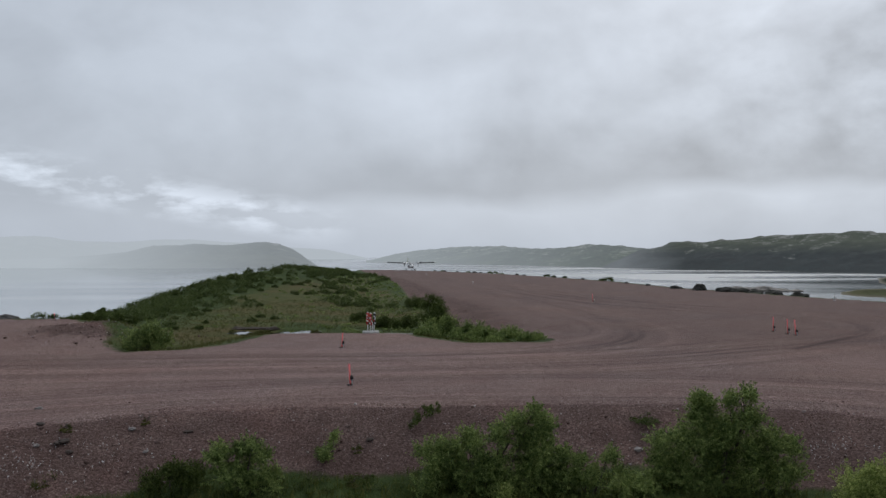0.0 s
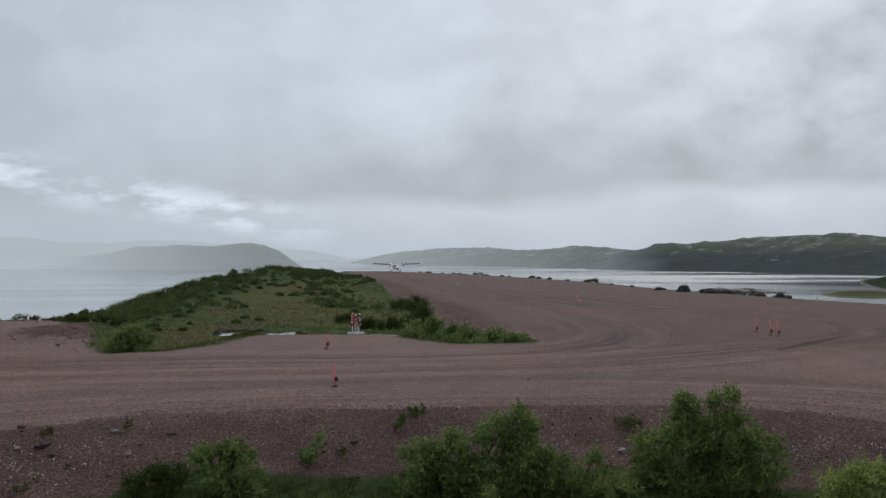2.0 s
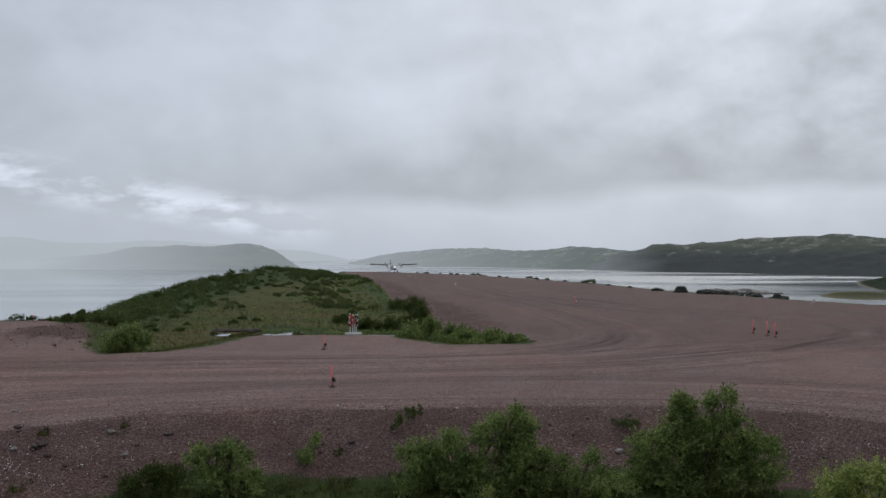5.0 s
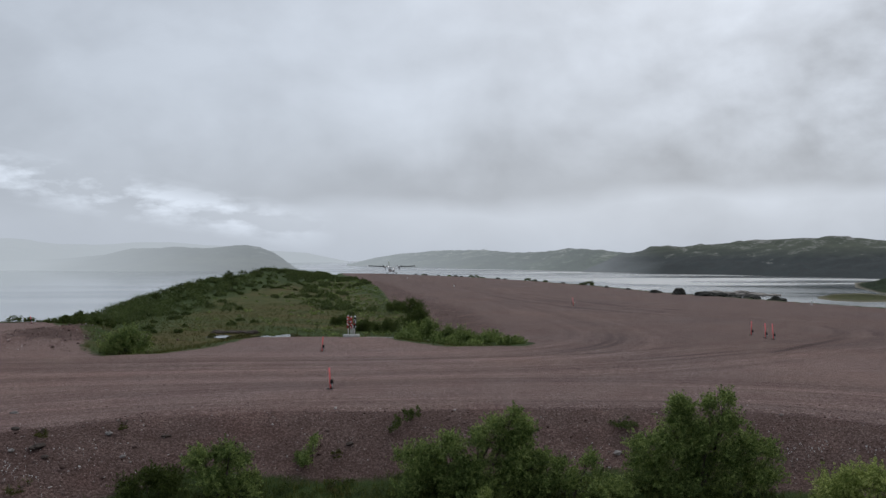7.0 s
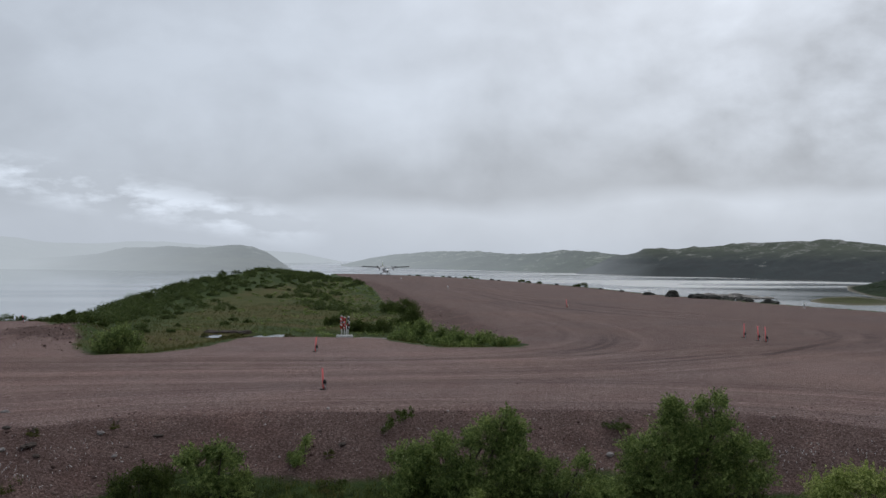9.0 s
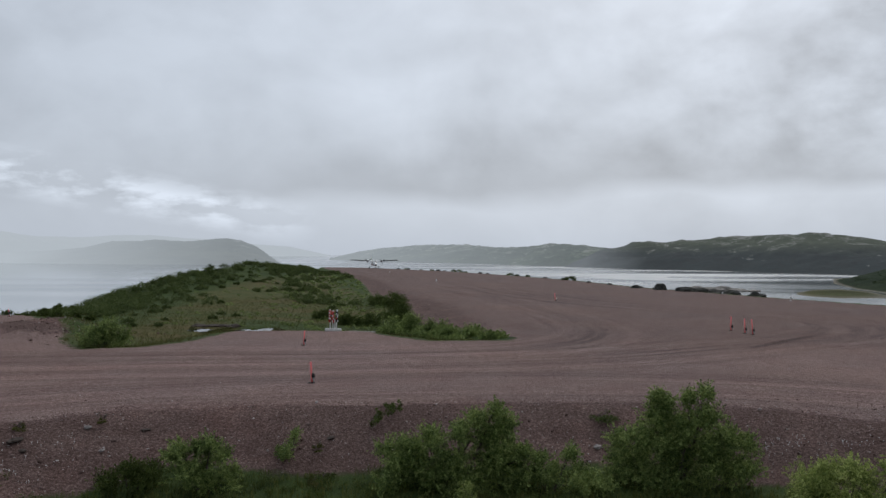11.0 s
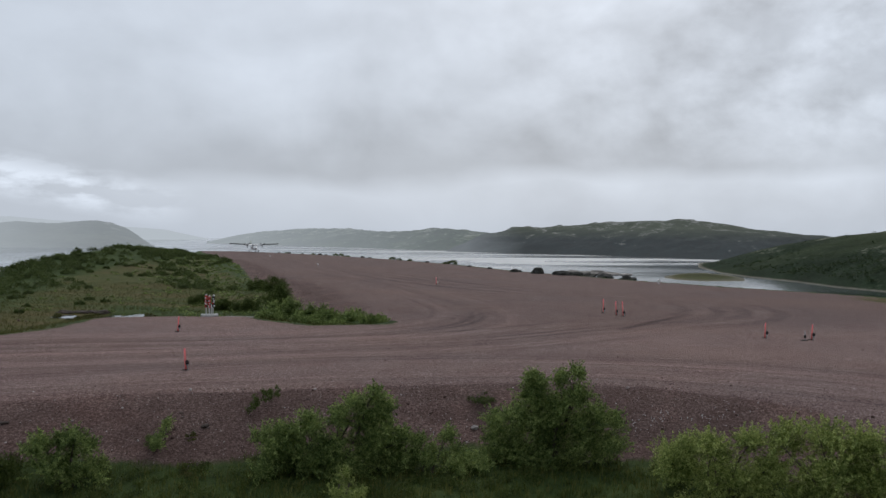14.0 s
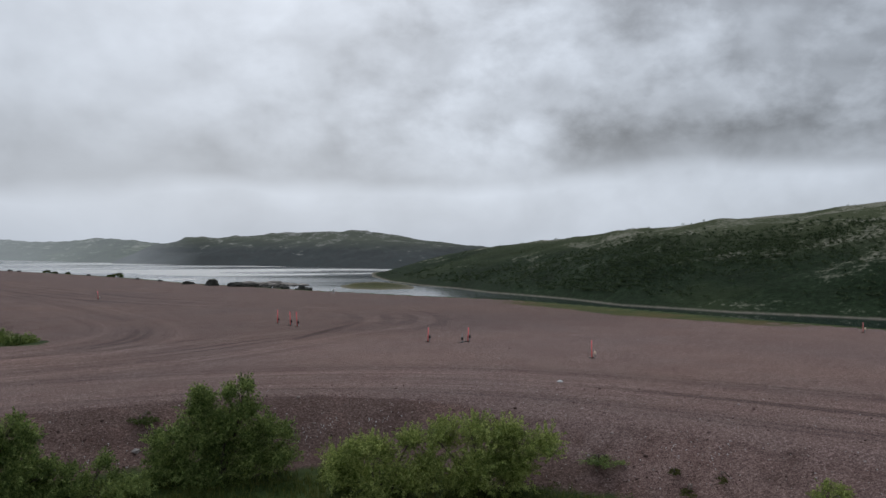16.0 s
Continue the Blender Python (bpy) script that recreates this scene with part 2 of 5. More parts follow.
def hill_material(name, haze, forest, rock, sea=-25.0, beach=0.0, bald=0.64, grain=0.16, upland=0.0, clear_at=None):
    """Scrub-covered rocky hill; haze mixes a grey glow into the surface as painted mist, for far hills only."""
    m, n = material(name)
    geo = n("ShaderNodeNewGeometry")
    at = geo.outputs["Position"]
    noise_at = lambda scale, detail=6.0, rough=0.6: n("ShaderNodeTexNoise", {"Vector": at, "Scale": scale, "Detail": detail, "Roughness": rough}).outputs[0]
    bush, patch, wide = noise_at(grain, 6.0, 0.7), noise_at(0.022), noise_at(0.007, 4.0)
    scrub = n("ShaderNodeValToRGB", {0: calc(n, "MULTIPLY_ADD", bush, 0.6, calc(n, "MULTIPLY", patch, 0.4))},
              stops=((0.34, tuple(v * 0.45 for v in forest)), (0.5, forest), (0.66, tuple(v * 1.9 for v in forest)))).outputs[0]
    z = n("ShaderNodeSeparateXYZ", {0: at}).outputs[2]
    up = n("ShaderNodeSeparateXYZ", {0: geo.outputs["Normal"]}).outputs[2]
    bare = n("ShaderNodeMapRange", {0: calc(n, "ADD", calc(n, "MULTIPLY_ADD", patch, 0.7, calc(n, "MULTIPLY", bush, 0.5)), n("ShaderNodeMapRange", {0: z, 1: sea, 2: sea + 75, 3: -0.10, 4: 0.12}).outputs[0]), 1: bald, 2: bald + 0.1}, clamp=True).outputs[0]
    meadow = n("ShaderNodeMapRange", {0: wide, 1: 0.50, 2: 0.62}, clamp=True).outputs[0]
    colour = mixed(n, calc(n, "MULTIPLY", meadow, 0.55), scrub, (forest[0] * 2.4, forest[1] * 1.9, forest[2] * 1.7))
    if upland:
        high = n("ShaderNodeMapRange", {0: calc(n, "MULTIPLY_ADD", patch, 26.0, calc(n, "MULTIPLY_ADD", bush, 10.0, z)), 1: sea + 44, 2: sea + 66, 3: 0.0, 4: upland}, clamp=True).outputs[0]
        colour = mixed(n, high, colour, (0.082, 0.096, 0.052))
    colour = mixed(n, bare, colour, rock)
    shore = n("ShaderNodeMapRange", {0: calc(n, "MULTIPLY_ADD", bush, 1.6, z), 1: sea + beach + 1.0, 2: sea + beach}, clamp=True).outputs[0]
    colour = mixed(n, shore, colour, (0.26, 0.235, 0.19))
    ground = n("ShaderNodeBsdfPrincipled", {"Base Color": colour, "Roughness": 0.95, "Specular IOR Level": 0.05, "Normal": n("ShaderNodeBump", {"Height": bush, "Distance": 3.0, "Strength": 0.7})})
    out = ground.outputs[0]
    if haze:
        haze_glow = n("ShaderNodeEmission", {"Color": (0.47, 0.52, 0.57, 1), "Strength": 1.0})
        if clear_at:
            # the painted haze thins from one bearing to another, in drifting banks
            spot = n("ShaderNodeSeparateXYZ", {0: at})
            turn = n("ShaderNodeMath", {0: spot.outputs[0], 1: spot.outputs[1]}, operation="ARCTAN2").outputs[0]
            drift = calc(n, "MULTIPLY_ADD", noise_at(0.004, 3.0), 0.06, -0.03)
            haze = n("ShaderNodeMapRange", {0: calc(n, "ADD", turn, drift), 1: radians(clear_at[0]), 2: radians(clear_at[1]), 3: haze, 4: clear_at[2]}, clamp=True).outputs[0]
        out = n("ShaderNodeMixShader", {0: haze, 1: out, 2: haze_glow.outputs[0]}).outputs[0]
    n("ShaderNodeOutputMaterial", {0: out})
    return m


def water_material(name, calm, depth):
    m, n = material(name)
    at = n("ShaderNodeTexCoord").outputs["Object"]
    wave = n("ShaderNodeTexNoise", {"Vector": at, "Scale": 0.5, "Detail": 6.0, "Roughness": 0.65}).outputs[0]
    drift = n("ShaderNodeMapping", {"Vector": at, "Scale": (0.0022, 0.007, 1.0)})
    slick = n("ShaderNodeTexNoise", {"Vector": drift, "Scale": 1.0, "Detail": 4.0, "Distortion": 0.6}).outputs[0]
    k = n("ShaderNodeMapRange", {0: slick, 1: 0.38, 2: 0.66}, clamp=True).outputs[0]
    # wind ruffles the open fjord; the bays close in lie calm
    spot = n("ShaderNodeSeparateXYZ", {0: at})
    wind = calc(n, "MULTIPLY", n("ShaderNodeMapRange", {0: spot.outputs[1], 1: 360.0, 2: 640.0}, clamp=True).outputs[0], n("ShaderNodeMapRange", {0: spot.outputs[0], 1: -420.0, 2: 0.0}, clamp=True).outputs[0])
    # the hill shelters the eastern arm
    lee = calc(n, "MULTIPLY", n("ShaderNodeMapRange", {0: calc(n, "MULTIPLY_ADD", slick, 160.0, spot.outputs[0]), 1: 330.0, 2: 520.0, 3: 0.0, 4: 0.9}, clamp=True).outputs[0], n("ShaderNodeMapRange", {0: calc(n, "MULTIPLY_ADD", slick, 200.0, spot.outputs[1]), 1: 1130.0, 2: 860.0}, clamp=True).outputs[0])
    wind = calc(n, "MULTIPLY", wind, calc(n, "SUBTRACT", 1.0, lee))
    west = n("ShaderNodeMapRange", {0: spot.outputs[0], 1: -60.0, 2: -180.0, 3: 0.035, 4: 0.075}, clamp=True).outputs[0]
    open_sea = n("ShaderNodeMapRange", {0: spot.outputs[0], 1: -60.0, 2: -180.0}, clamp=True).outputs[0]
    # pale base colour stands in for sky reflected off open and ruffled water
    sky_sheen = mixed(n, calc(n, "MAXIMUM", open_sea, calc(n, "MULTIPLY", wind, calc(n, "MULTIPLY_ADD", k, 0.6, 0.4))), (0.020, 0.028, 0.033), (0.29, 0.32, 0.34))
    rough = calc(n, "MULTIPLY_ADD", n("ShaderNodeMapRange", {0: k, 3: calm * 0.2, 4: calm}).outputs[0], wind, west)
    bump = n("ShaderNodeBump", {"Height": wave, "Distance": depth, "Strength": calc(n, "MULTIPLY_ADD", calc(n, "MULTIPLY", k, calc(n, "SUBTRACT", 1.0, open_sea)), 0.14, 0.012)})
    shader = n("ShaderNodeBsdfPrincipled", {"Base Color": sky_sheen, "Roughness": rough, "IOR": 1.42, "Normal": bump})
    n("ShaderNodeOutputMaterial", {0: shader.outputs[0]})
    return m


GROUND = ground_material()
SEA = water_material("sea_water", 0.40, 0.05)
POND = water_material("pond_water", 0.06, 0.01)
# the first four hills carry their haze as glow in the surface
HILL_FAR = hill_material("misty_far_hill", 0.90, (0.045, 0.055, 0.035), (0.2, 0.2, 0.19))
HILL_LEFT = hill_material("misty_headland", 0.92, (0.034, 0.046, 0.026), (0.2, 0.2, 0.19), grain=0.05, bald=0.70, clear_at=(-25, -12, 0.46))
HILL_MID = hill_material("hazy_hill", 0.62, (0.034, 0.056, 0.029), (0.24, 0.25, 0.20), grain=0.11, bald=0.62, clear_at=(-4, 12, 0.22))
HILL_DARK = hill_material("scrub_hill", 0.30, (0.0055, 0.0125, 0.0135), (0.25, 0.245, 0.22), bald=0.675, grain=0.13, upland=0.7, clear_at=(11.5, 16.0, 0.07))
HILL_NEAR = hill_material("near_scrub_hill", 0.0, (0.020, 0.034, 0.017), (0.25, 0.245, 0.19), beach=0.7, bald=0.64, grain=0.30, upland=0.95)
SPIT = hill_material("grassy_spit", 0.0, (0.075, 0.080, 0.036), (0.27, 0.25, 0.20), beach=0.5, bald=0.66, grain=0.3)
LEAF = leafy("willow_leaf", (0.050, 0.080, 0.025), (0.168, 0.232, 0.072), (0.440, 0.510, 0.175))
LEAF_DARK = leafy("birch_leaf", (0.032, 0.048, 0.013), (0.078, 0.108, 0.028), (0.150, 0.185, 0.054))
LEAF_KNOLL = leafy("knoll_leaf", (0.052, 0.076, 0.026), (0.100, 0.136, 0.044), (0.165, 0.200, 0.070))
LEAF_PALE = leafy("pale_willow_leaf", (0.090, 0.132, 0.036), (0.270, 0.335, 0.095), (0.600, 0.640, 0.230))
BARK = grained("bark", (0.05, 0.04, 0.03), (0.14, 0.11, 0.085), 30, 0.85, 0.004)
LEAF_HILL = leafy("hillside_leaf", (0.028, 0.046, 0.025), (0.052, 0.078, 0.038), (0.092, 0.120, 0.052))
GRASS = leafy("grass_blade", (0.036, 0.054, 0.012), (0.088, 0.112, 0.026), (0.190, 0.185, 0.060))
SEDGE = leafy("bog_sedge", (0.044, 0.060, 0.018), (0.090, 0.098, 0.031), (0.165, 0.148, 0.054))
ROCK = grained("dark_rock", (0.035, 0.032, 0.030), (0.14, 0.125, 0.115), 2.2, 0.9, 0.05, per_thing=0.25)
WET_ROCK = grained("lichened_dark_rock", (0.010, 0.011, 0.009), (0.052, 0.050, 0.038), 2.6, 0.9, 0.06, per_thing=0.2)
ISLET = grained("bare_islet_rock", (0.07, 0.062, 0.055), (0.40, 0.36, 0.32), 0.5, 0.9, 0.5)
PEAT = grained("dark_peat", (0.026, 0.018, 0.014), (0.075, 0.052, 0.042), 9, 0.95, 0.02)
STONE = grained("grey_stone", (0.14, 0.125, 0.12), (0.40, 0.36, 0.34), 9, 0.85, 0.01, per_thing=0.3)
ORANGE = grained("orange_plastic", (0.95, 0.20, 0.19), (1.0, 0.30, 0.29), 14, 0.5, 0.001)
BLACK = grained("black_rubber", (0.008, 0.008, 0.008), (0.022, 0.021, 0.021), 18, 0.7, 0.001)
CREAM = grained("cream_plastic", (0.86, 0.66, 0.50), (0.96, 0.80, 0.66), 12, 0.45, 0.0005)
WHITE = grained("white_paint", (0.66, 0.67, 0.67), (0.82, 0.82, 0.81), 6, 0.4, 0.001)
CONCRETE = grained("pale_concrete", (0.38, 0.37, 0.36), (0.58, 0.57, 0.55), 9, 0.85, 0.004)
STEEL = grained("galvanised_steel", (0.34, 0.35, 0.36), (0.55, 0.56, 0.57), 22, 0.45, 0.001, 0.8)
GLASSY = grained("dark_glass", (0.010, 0.012, 0.015), (0.025, 0.028, 0.032), 4, 0.15, 0.0002)
MAROON = grained("maroon_paint", (0.10, 0.012, 0.018), (0.16, 0.02, 0.03), 6, 0.4, 0.0005)
NAVY = grained("navy_paint", (0.010, 0.012, 0.03), (0.025, 0.028, 0.055), 6, 0.45, 0.0005)
LIME = grained("lime_paint", (0.46, 0.58, 0.13), (0.60, 0.70, 0.22), 6, 0.45, 0.0005)
RED_LENS = grained("red_plastic", (0.45, 0.03, 0.025), (0.62, 0.05, 0.04), 16, 0.4, 0.0005)

# ---- mesh helpers ----


def mesh_of(name, verts, faces, mats, smooth=True):
    me = bpy.data.meshes.new(name)
    me.from_pydata(verts, [], faces)
    for mat in mats if isinstance(mats, (list, tuple)) else [mats]:
        me.materials.append(mat)
    me.polygons.foreach_set("use_smooth", [smooth] * len(me.polygons))
    me.update()
    return me


def part(name, bm, mat, parent, label="", smooth=True):
    """One mesh object under a thing or a part."""
    me = bpy.data.meshes.new(name)
    bm.to_mesh(me)
    bm.free()
    me.materials.append(mat)
    me.polygons.foreach_set("use_smooth", [smooth] * len(me.polygons))
    ob = new(name, me)
    ob.parent = parent
    if label:
        ob["label"] = label
    return ob


def thing(name, m, label, category, group="", kind=""):
    ob = new(name)
    ob.matrix_world = m
    ob.empty_display_size = 0.3
    return tagged(ob, label, category, group, kind)


def box(bm, size, at=(0, 0, 0), turn=(0, 0, 0), bevel=0.0):
    made = bmesh.ops.create_cube(bm, size=1, matrix=pose(*at, *turn) @ Matrix.Diagonal((*size, 1)))["verts"]
    if bevel:
        edges = list({e for v in made for e in v.link_edges})
        bmesh.ops.bevel(bm, geom=edges, offset=bevel, segments=2, affect="EDGES")
    return bm


def tube(bm, a, b, r1, r2, sides=10):
    a, b = Vector(a), Vector(b)
    turn = (b - a).to_track_quat("Z", "Y").to_matrix().to_4x4()
    bmesh.ops.create_cone(bm, cap_ends=True, segments=sides, radius1=r1, radius2=r2, depth=(b - a).length, matrix=Matrix.Translation((a + b) / 2) @ turn)
    return bm


def loft(bm, rings, cap=True):
    """Skin a row of rings of equal length."""
    rows = [[bm.verts.new(p) for p in ring] for ring in rings]
    for r, s in zip(rows, rows[1:]):
        for i in range(len(r)):
            j = (i + 1) % len(r)
            bm.faces.new((r[i], r[j], s[j], s[i]))
    if cap:
        bm.faces.new(list(reversed(rows[0])))
        bm.faces.new(rows[-1])
    bmesh.ops.recalc_face_normals(bm, faces=bm.faces)
    return bm


# ---- the ground ----

FALL = -0.011  # the strip falls gently away


def smooth(v, a, b):
    k = np.clip((v - a) / (b - a), 0, 1)
    return k * k * (3 - 2 * k)


def line_distance(x, y, line, values=None):
    """Distance to a polyline, and the value carried along it at the nearest place."""
    best, carried = np.full(x.shape, 1e9), np.zeros(x.shape)
    for i in range(len(line) - 1):
        (ax, ay), (bx, by) = line[i], line[i + 1]
        dx, dy = bx - ax, by - ay
        k = np.clip(((x - ax) * dx + (y - ay) * dy) / (dx * dx + dy * dy), 0, 1)
        d = np.hypot(x - ax - k * dx, y - ay - k * dy)
        near = d < best
        best = np.where(near, d, best)
        if values is not None:
            carried = np.where(near, values[i] + k * (values[i + 1] - values[i]), carried)
    return best, carried


def inside(x, y, poly):
    hit = np.zeros(x.shape, bool)
    for (ax, ay), (bx, by) in zip(poly, poly[1:] + poly[:1]):
        if ay != by:
            hit ^= ((ay > y) != (by > y)) & (x < (bx - ax) * (y - ay) / (by - ay) + ax)
    return hit


def lumpy(x, y, scale, seed):
    """Cheap smooth noise from turned waves, -1 to 1."""
    rng = np.random.RandomState(seed)
    out = np.zeros(x.shape)
    for i in range(9):
        a, k, p = rng.uniform(0, 6.28), rng.uniform(0.5, 2.2), rng.uniform(0, 6.28)
        out += np.sin((x * math.cos(a) + y * math.sin(a)) * k * scale + p + 1.5 * np.sin((x * math.sin(a) - y * math.cos(a)) * k * scale * 0.6 + p)) / (0.7 + k)
    return out / 4.0


def rounded(rows, turns=3):
    """Cut the corners of a polyline (Chaikin)."""
    rows = [tuple(map(float, r)) for r in rows]
    for _ in range(turns):
        out = [rows[0]]
        for p, q in zip(rows, rows[1:]):
            out += [tuple(0.75 * a + 0.25 * b for a, b in zip(p, q)), tuple(0.25 * a + 0.75 * b for a, b in zip(p, q))]
        rows = out + [rows[-1]]
    return rows


SEAWARD = [(43, -70), (43, 0), (42.7, 24), (42.5, 33), (43.3, 44), (44.2, 58), (40.6, 70), (37.2, 84), (35.2, 98), (32.2, 116), (30.6, 157), (24.6, 205), (13.8, 267), (-5.4, 334), (-20, 380)]
HEATH_EDGE = [(-38, 390), (-32.7, 334), (-21.4, 254), (-8.4, 148), (-3.5, 95), (0.3, 70), (1.3, 50), (3.5, 43.9), (5.3, 39.2), (4.9, 37.3), (0.9, 36.9), (-0.6, 39), (-2.4, 42.1), (-5.4, 43.5), (-8.4, 42.1), (-8.9, 39), (-9.4, 35.9), (-10.5, 34), (-12.9, 33), (-14.8, 36), (-16.2, 40), (-20, 47), (-23.4, 52.5)]
RIDGE = [(-23.4, 52.5), (-27, 66), (-30.3, 82), (-32.2, 100), (-31.5, 115), (-30.4, 130), (-28.8, 155), (-28.9, 190), (-30, 300), (-38, 390)]
RIDGE_Z = [-0.65, -1.7, -2.4, -1.75, -0.6, 0.3, 0.8, -0.2, -3.1, -4.3]
LEFT_END = [(-23.4, 52.5), (-40, 50), (-75, 44), (-75, -70)]
BANK = [(-40, -4), (-30, 3), (-18, 12.5), (-9.7, 18.2), (-6.8, 20.5), (-4, 21.1), (0, 21.4), (3.2, 21.7), (6.1, 21.6), (9.4, 20.5), (12.3, 18.3), (13.6, 15.2), (15.1, 11.5), (16.4, 8.5), (18, 0), (18, -30), (-40, -30)]
GRAVEL = SEAWARD + HEATH_EDGE + LEFT_END[1:]
HEATH = HEATH_EDGE + RIDGE[1:-1]
PONDS = [(-12.3, 50.4, 0.62, 0.95, 3), (-9.7, 51.4, 1.15, 1.1, 4), (-8.6, 53.0, 0.8, 0.8, 6)]


def ground_height(x, y):
    """Height and the zone weights (bare soil, rubble, green) over the plan."""
    x, y = np.asarray(x, float), np.asarray(y, float)
    base = FALL * y
    gravel, heath, bank = inside(x, y, GRAVEL), inside(x, y, HEATH), inside(x, y, BANK)
    d_heath, _ = line_distance(x, y, HEATH_EDGE)
    d_ridge, z_ridge = line_distance(x, y, RIDGE, RIDGE_Z)
    d_sea, _ = line_distance(x, y, SEAWARD)
    d_left, _ = line_distance(x, y, LEFT_END)
    d_bank, _ = line_distance(x, y, BANK)
    z = base + 0.035 * lumpy(x, y, 0.35, 3) + 0.012 * lumpy(x, y, 1.9, 4)
    # hollow and knoll
    s = d_heath / (d_heath + d_ridge + 1e-6)
    floor = base - 0.72 * smooth(d_heath, 0, 5)
    knoll = floor + (z_ridge - floor) * s ** 2.0 + 0.22 * lumpy(x, y, 0.16, 8) * smooth(d_heath, 1, 8) + 0.05 * lumpy(x, y, 0.9, 9)
    for px, py, rx, ry, _ in PONDS:
        knoll = knoll - 0.30 * np.exp(-(((x - px) / (rx * 1.15)) ** 2 + ((y - py) / (ry * 1.15)) ** 2) ** 1.5)
    dip = 0.75 * smooth(y, 41, 50) * (1 - smooth(y, 85, 130)) * (x > -12)
    knoll = knoll - dip * (1 - smooth(s, 0.0, 0.5))
    z = np.where(heath, knoll, z - np.where(gravel, dip * (1 - smooth(d_heath, 0.3, 5.0)) * (1 + 0.25 * lumpy(x, y, 1.3, 37)), 0))
    # seaward slopes
    d_out = np.minimum(np.minimum(d_sea, d_left), d_ridge)
    rim = np.where(d_ridge < np.minimum(d_sea, d_left), z_ridge, base)
    outer = rim - 0.02 * d_out - 0.42 * np.maximum(d_out - 1.5, 0) + 0.25 * lumpy(x, y, 0.3, 12) * smooth(d_out, 0.5, 6)
    z = np.where(~gravel & ~heath, np.maximum(outer, -32), z)
    # the fill's near bank and the scrubby ditch below it
    drop = 1.15 * smooth(d_bank, -0.3, 4.2) + 0.10 * lumpy(x, y, 0.8, 15) * smooth(d_bank, 0.6, 3) + 0.03 * lumpy(x, y, 3.1, 16) * smooth(d_bank, 0.2, 1.5)
    z = np.where(bank, z - drop, z)
    # spoil heap at the hollow's corner
    z = z + 0.55 * np.exp(-((x + 18.0) / 3.2) ** 2 - ((y - 42.5) / 4.0) ** 2) * (1 + 0.4 * lumpy(x, y, 1.2, 21))
    soil = np.where(gravel, smooth(d_heath, -0.6, 0.5), np.where(heath, 0.5 - 0.5 * smooth(d_heath, 0, 1.2), 0.25 - 0.25 * smooth(d_out, 0, 2)))
    soil = np.where(bank, 1 - 0.95 * smooth(d_bank + 0.6 * lumpy(x, y, 0.7, 18), 2.5, 4.2), soil)
    rubble = np.where(bank, (0.35 + 0.65 * smooth(d_bank, 0, 0.8)) * (1 - 0.55 * smooth(x, 9, 13.5)), 0.85 * np.exp(-((x + 17.5) / 4) ** 2 - ((y - 42) / 5) ** 2))
    verge = np.exp(-((y - 42) / 17) ** 4) * (1 - smooth(d_sea + 1.2 * lumpy(x, y, 0.3, 33), 2.0, 5.5)) * (x > 20)
    soil = np.where(gravel & ~bank, soil * (1 - 0.75 * verge), soil)
    shoulder = gravel & ~bank
    rubble = np.where(shoulder, np.maximum(rubble, 0.95 * np.exp(-(np.minimum(d_heath, 20) / 4.2) ** 2) * smooth(y, 42, 52) * (x > -12)), rubble)
    green = np.where(bank, 1.0, np.where(heath, 0.12 + 0.42 * lumpy(x * 0.45, y, 0.16, 24) + 0.55 * np.exp(-(d_heath / 3.0) ** 2) + 0.5 * smooth(s, 0.58, 0.82) + 0.2 * smooth(y, 110, 140) + 0.6 * np.exp(-((y - 57) / 5.0) ** 2) * smooth(x, -13, -9), 0.8))
    green = np.where(heath, np.maximum(green, 1 - d_ridge / 14), np.where(gravel & ~bank, 0.1, green))
    return z, soil, rubble, np.clip(green, 0, 1)


